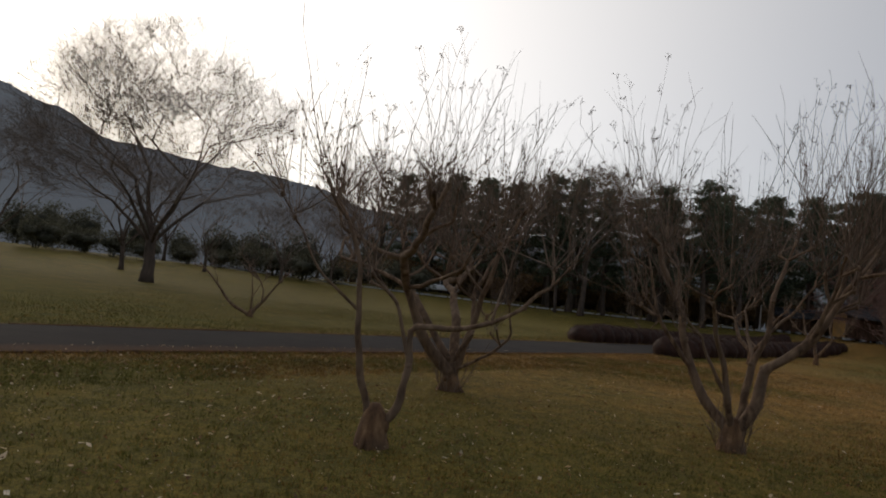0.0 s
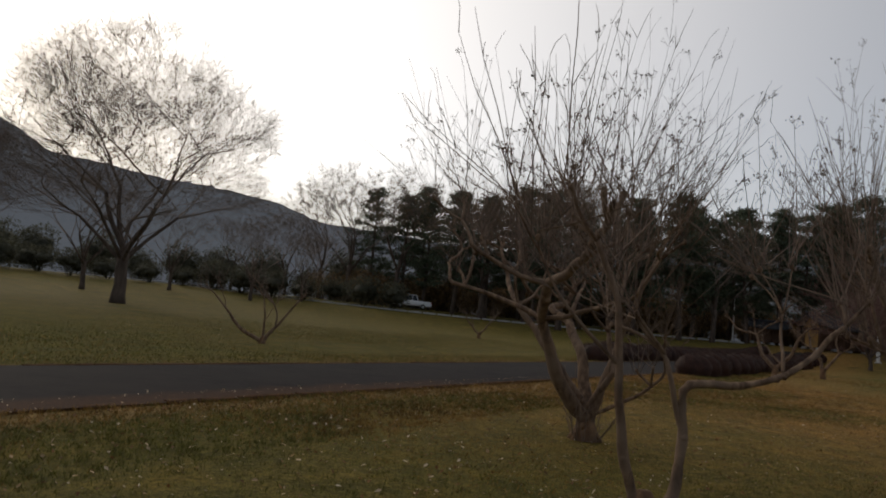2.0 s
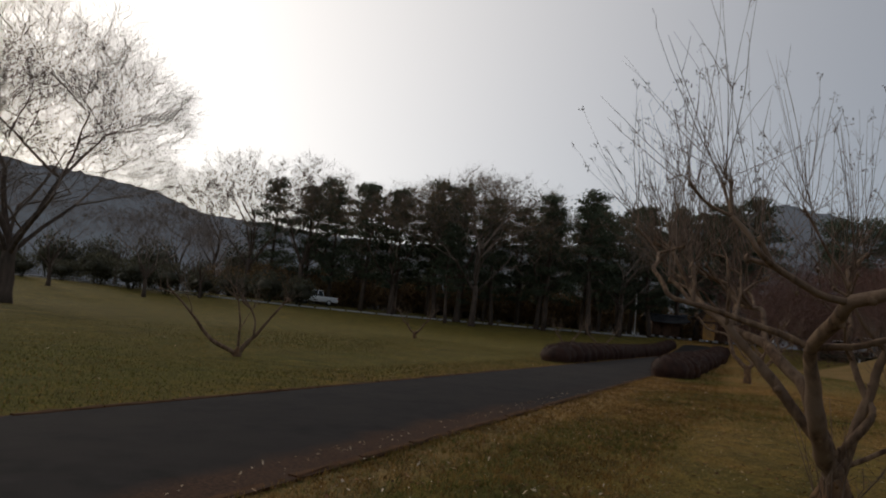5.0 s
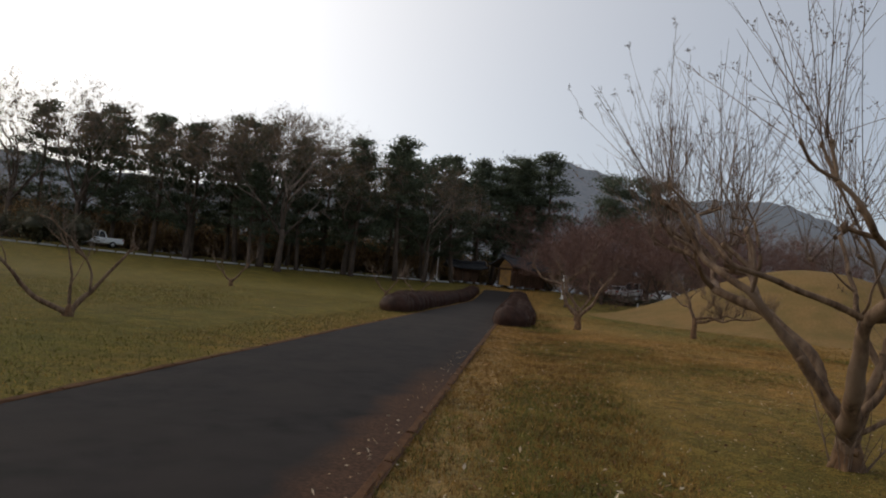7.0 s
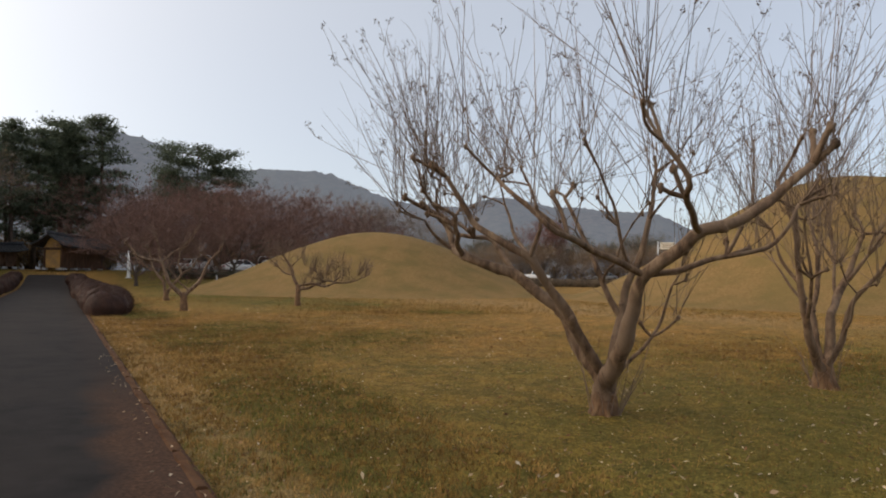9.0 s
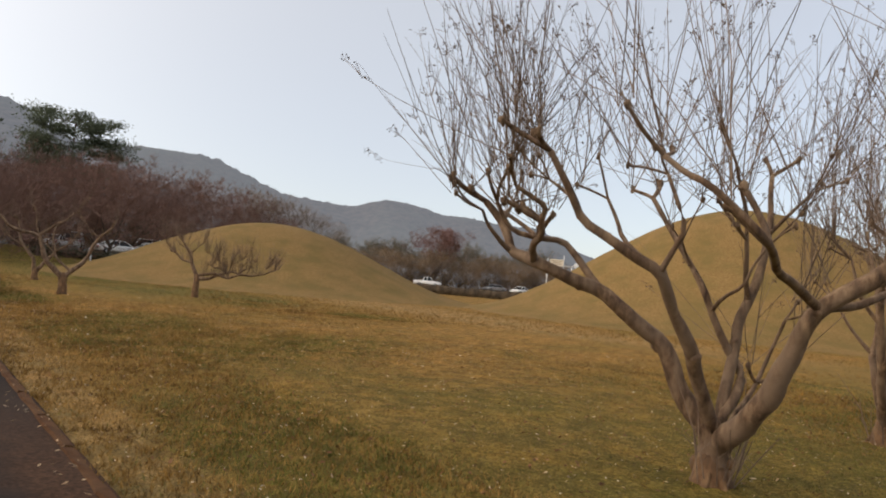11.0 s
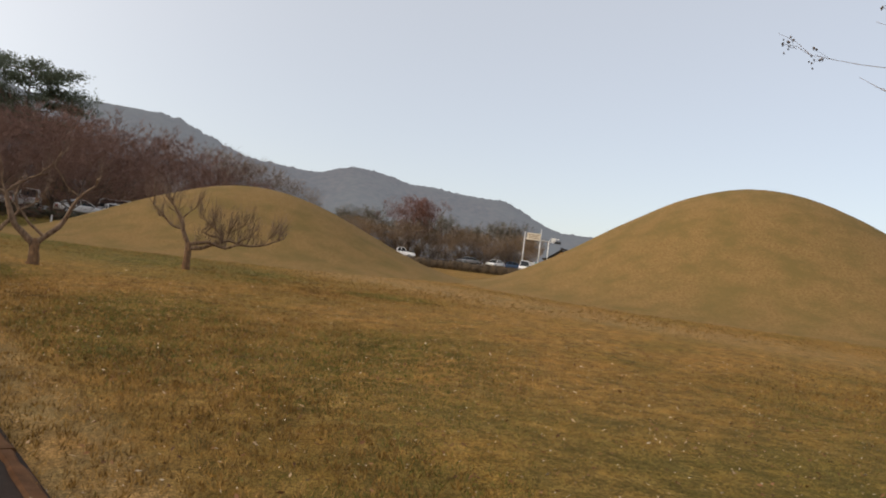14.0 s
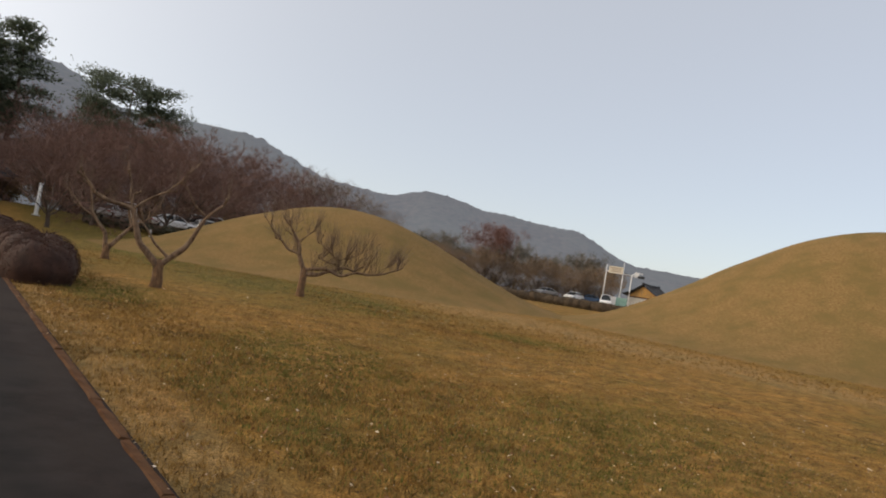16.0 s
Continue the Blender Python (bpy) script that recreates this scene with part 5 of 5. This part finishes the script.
DRY, GREEN = "short dry golden lawn grass", "patches of green grass in the dry lawn"
grass("lawn_grass", -15, 18, -14, 0.04, 1500, 0.038, 0.0042, False, 1, M_BLADE, DRY)
grass("green_grass", -15, 18, -14, 0.04, 1500, 0.04, 0.0042, True, 2, M_GREENBLADE, GREEN)
grass("lawn_grass", -14, 34, -30, -8, 110, 0.06, 0.009, False, 3, M_BLADE, DRY)
grass("lawn_grass", 10, 36, -14, 0.0, 200, 0.05, 0.007, False, 4, M_BLADE, DRY)
grass("green_grass", 10, 40, -16, -0.8, 220, 0.05, 0.007, True, 5, M_GREENBLADE, GREEN)
grass("green_grass", -14, 30, 3.35, 22, 260, 0.04, 0.0065, True, 6, M_GREENBLADE, "green lawn grass beyond the road", True)
grass("lawn_grass", -14, 30, 3.35, 22, 90, 0.04, 0.0065, False, 7, M_BLADE, "dry blades in the lawn beyond the road", True)


def litter(name, s0, s1, q0, q1, n, seed, size, label, material=M_LITTER):
    r = np.random.RandomState(seed)
    s, q = r.uniform(s0, s1, n), r.uniform(q0, q1, n)
    x = NEAR0.x + ROAD_DIR.x * s + ROAD_SIDE.x * q
    y = NEAR0.y + ROAD_DIR.y * s + ROAD_SIDE.y * q
    co = []
    for i in range(n):
        z = 0.02 + abs(r.normal(0, .012)) + (0.03 if 0 < q[i] < ROAD_W else 0)
        m = pose(x[i], y[i], z, r.normal(0, 22), r.normal(0, 22), r.uniform(0, 360))
        L, W, c = size * r.uniform(.6, 1.5), size * r.uniform(.35, .7), size * r.uniform(.1, .4)
        for p in ((-L, 0, c * .6), (-L * .2, -W, c), (L, 0, c * .5), (-L * .2, W, c), (0, 0, 0)):
            v = m @ Vector(p)
            co.append((v.x, v.y, v.z))
    base = np.arange(n)[:, None] * 5
    tri = np.array([0, 1, 4, 1, 2, 4, 2, 3, 4, 3, 0, 4])[None, :]
    return raw_mesh(name, np.array(co), (base + tri).ravel(), 3, material, label, "leaves")


litter("fallen_leaves", -8, 20, -12, 0.0, 700, 8, 0.022, "pale dry fallen leaves scattered on the lawn")
litter("leaf_crumbs", -13, 14, -8, 0.1, 5000, 14, 0.011, "small brown leaf crumbs in the grass")
litter("fallen_leaves", -13, 16, -11, -0.2, 4200, 15, 0.02, "curled reddish-brown dead leaves in the grass", M_DEADLEAF)
litter("fallen_leaves", -15, -3, -12, -0.3, 900, 12, 0.026, "pale dry fallen leaves scattered on the lawn")
litter("fallen_leaves", -12, 5, 0.10, 0.32, 150, 9, 0.016, "dry leaves gathered along the kerb")
litter("fallen_leaves", -10, 30, 3.4, 14, 120, 10, 0.03, "pale leaves on the green lawn")
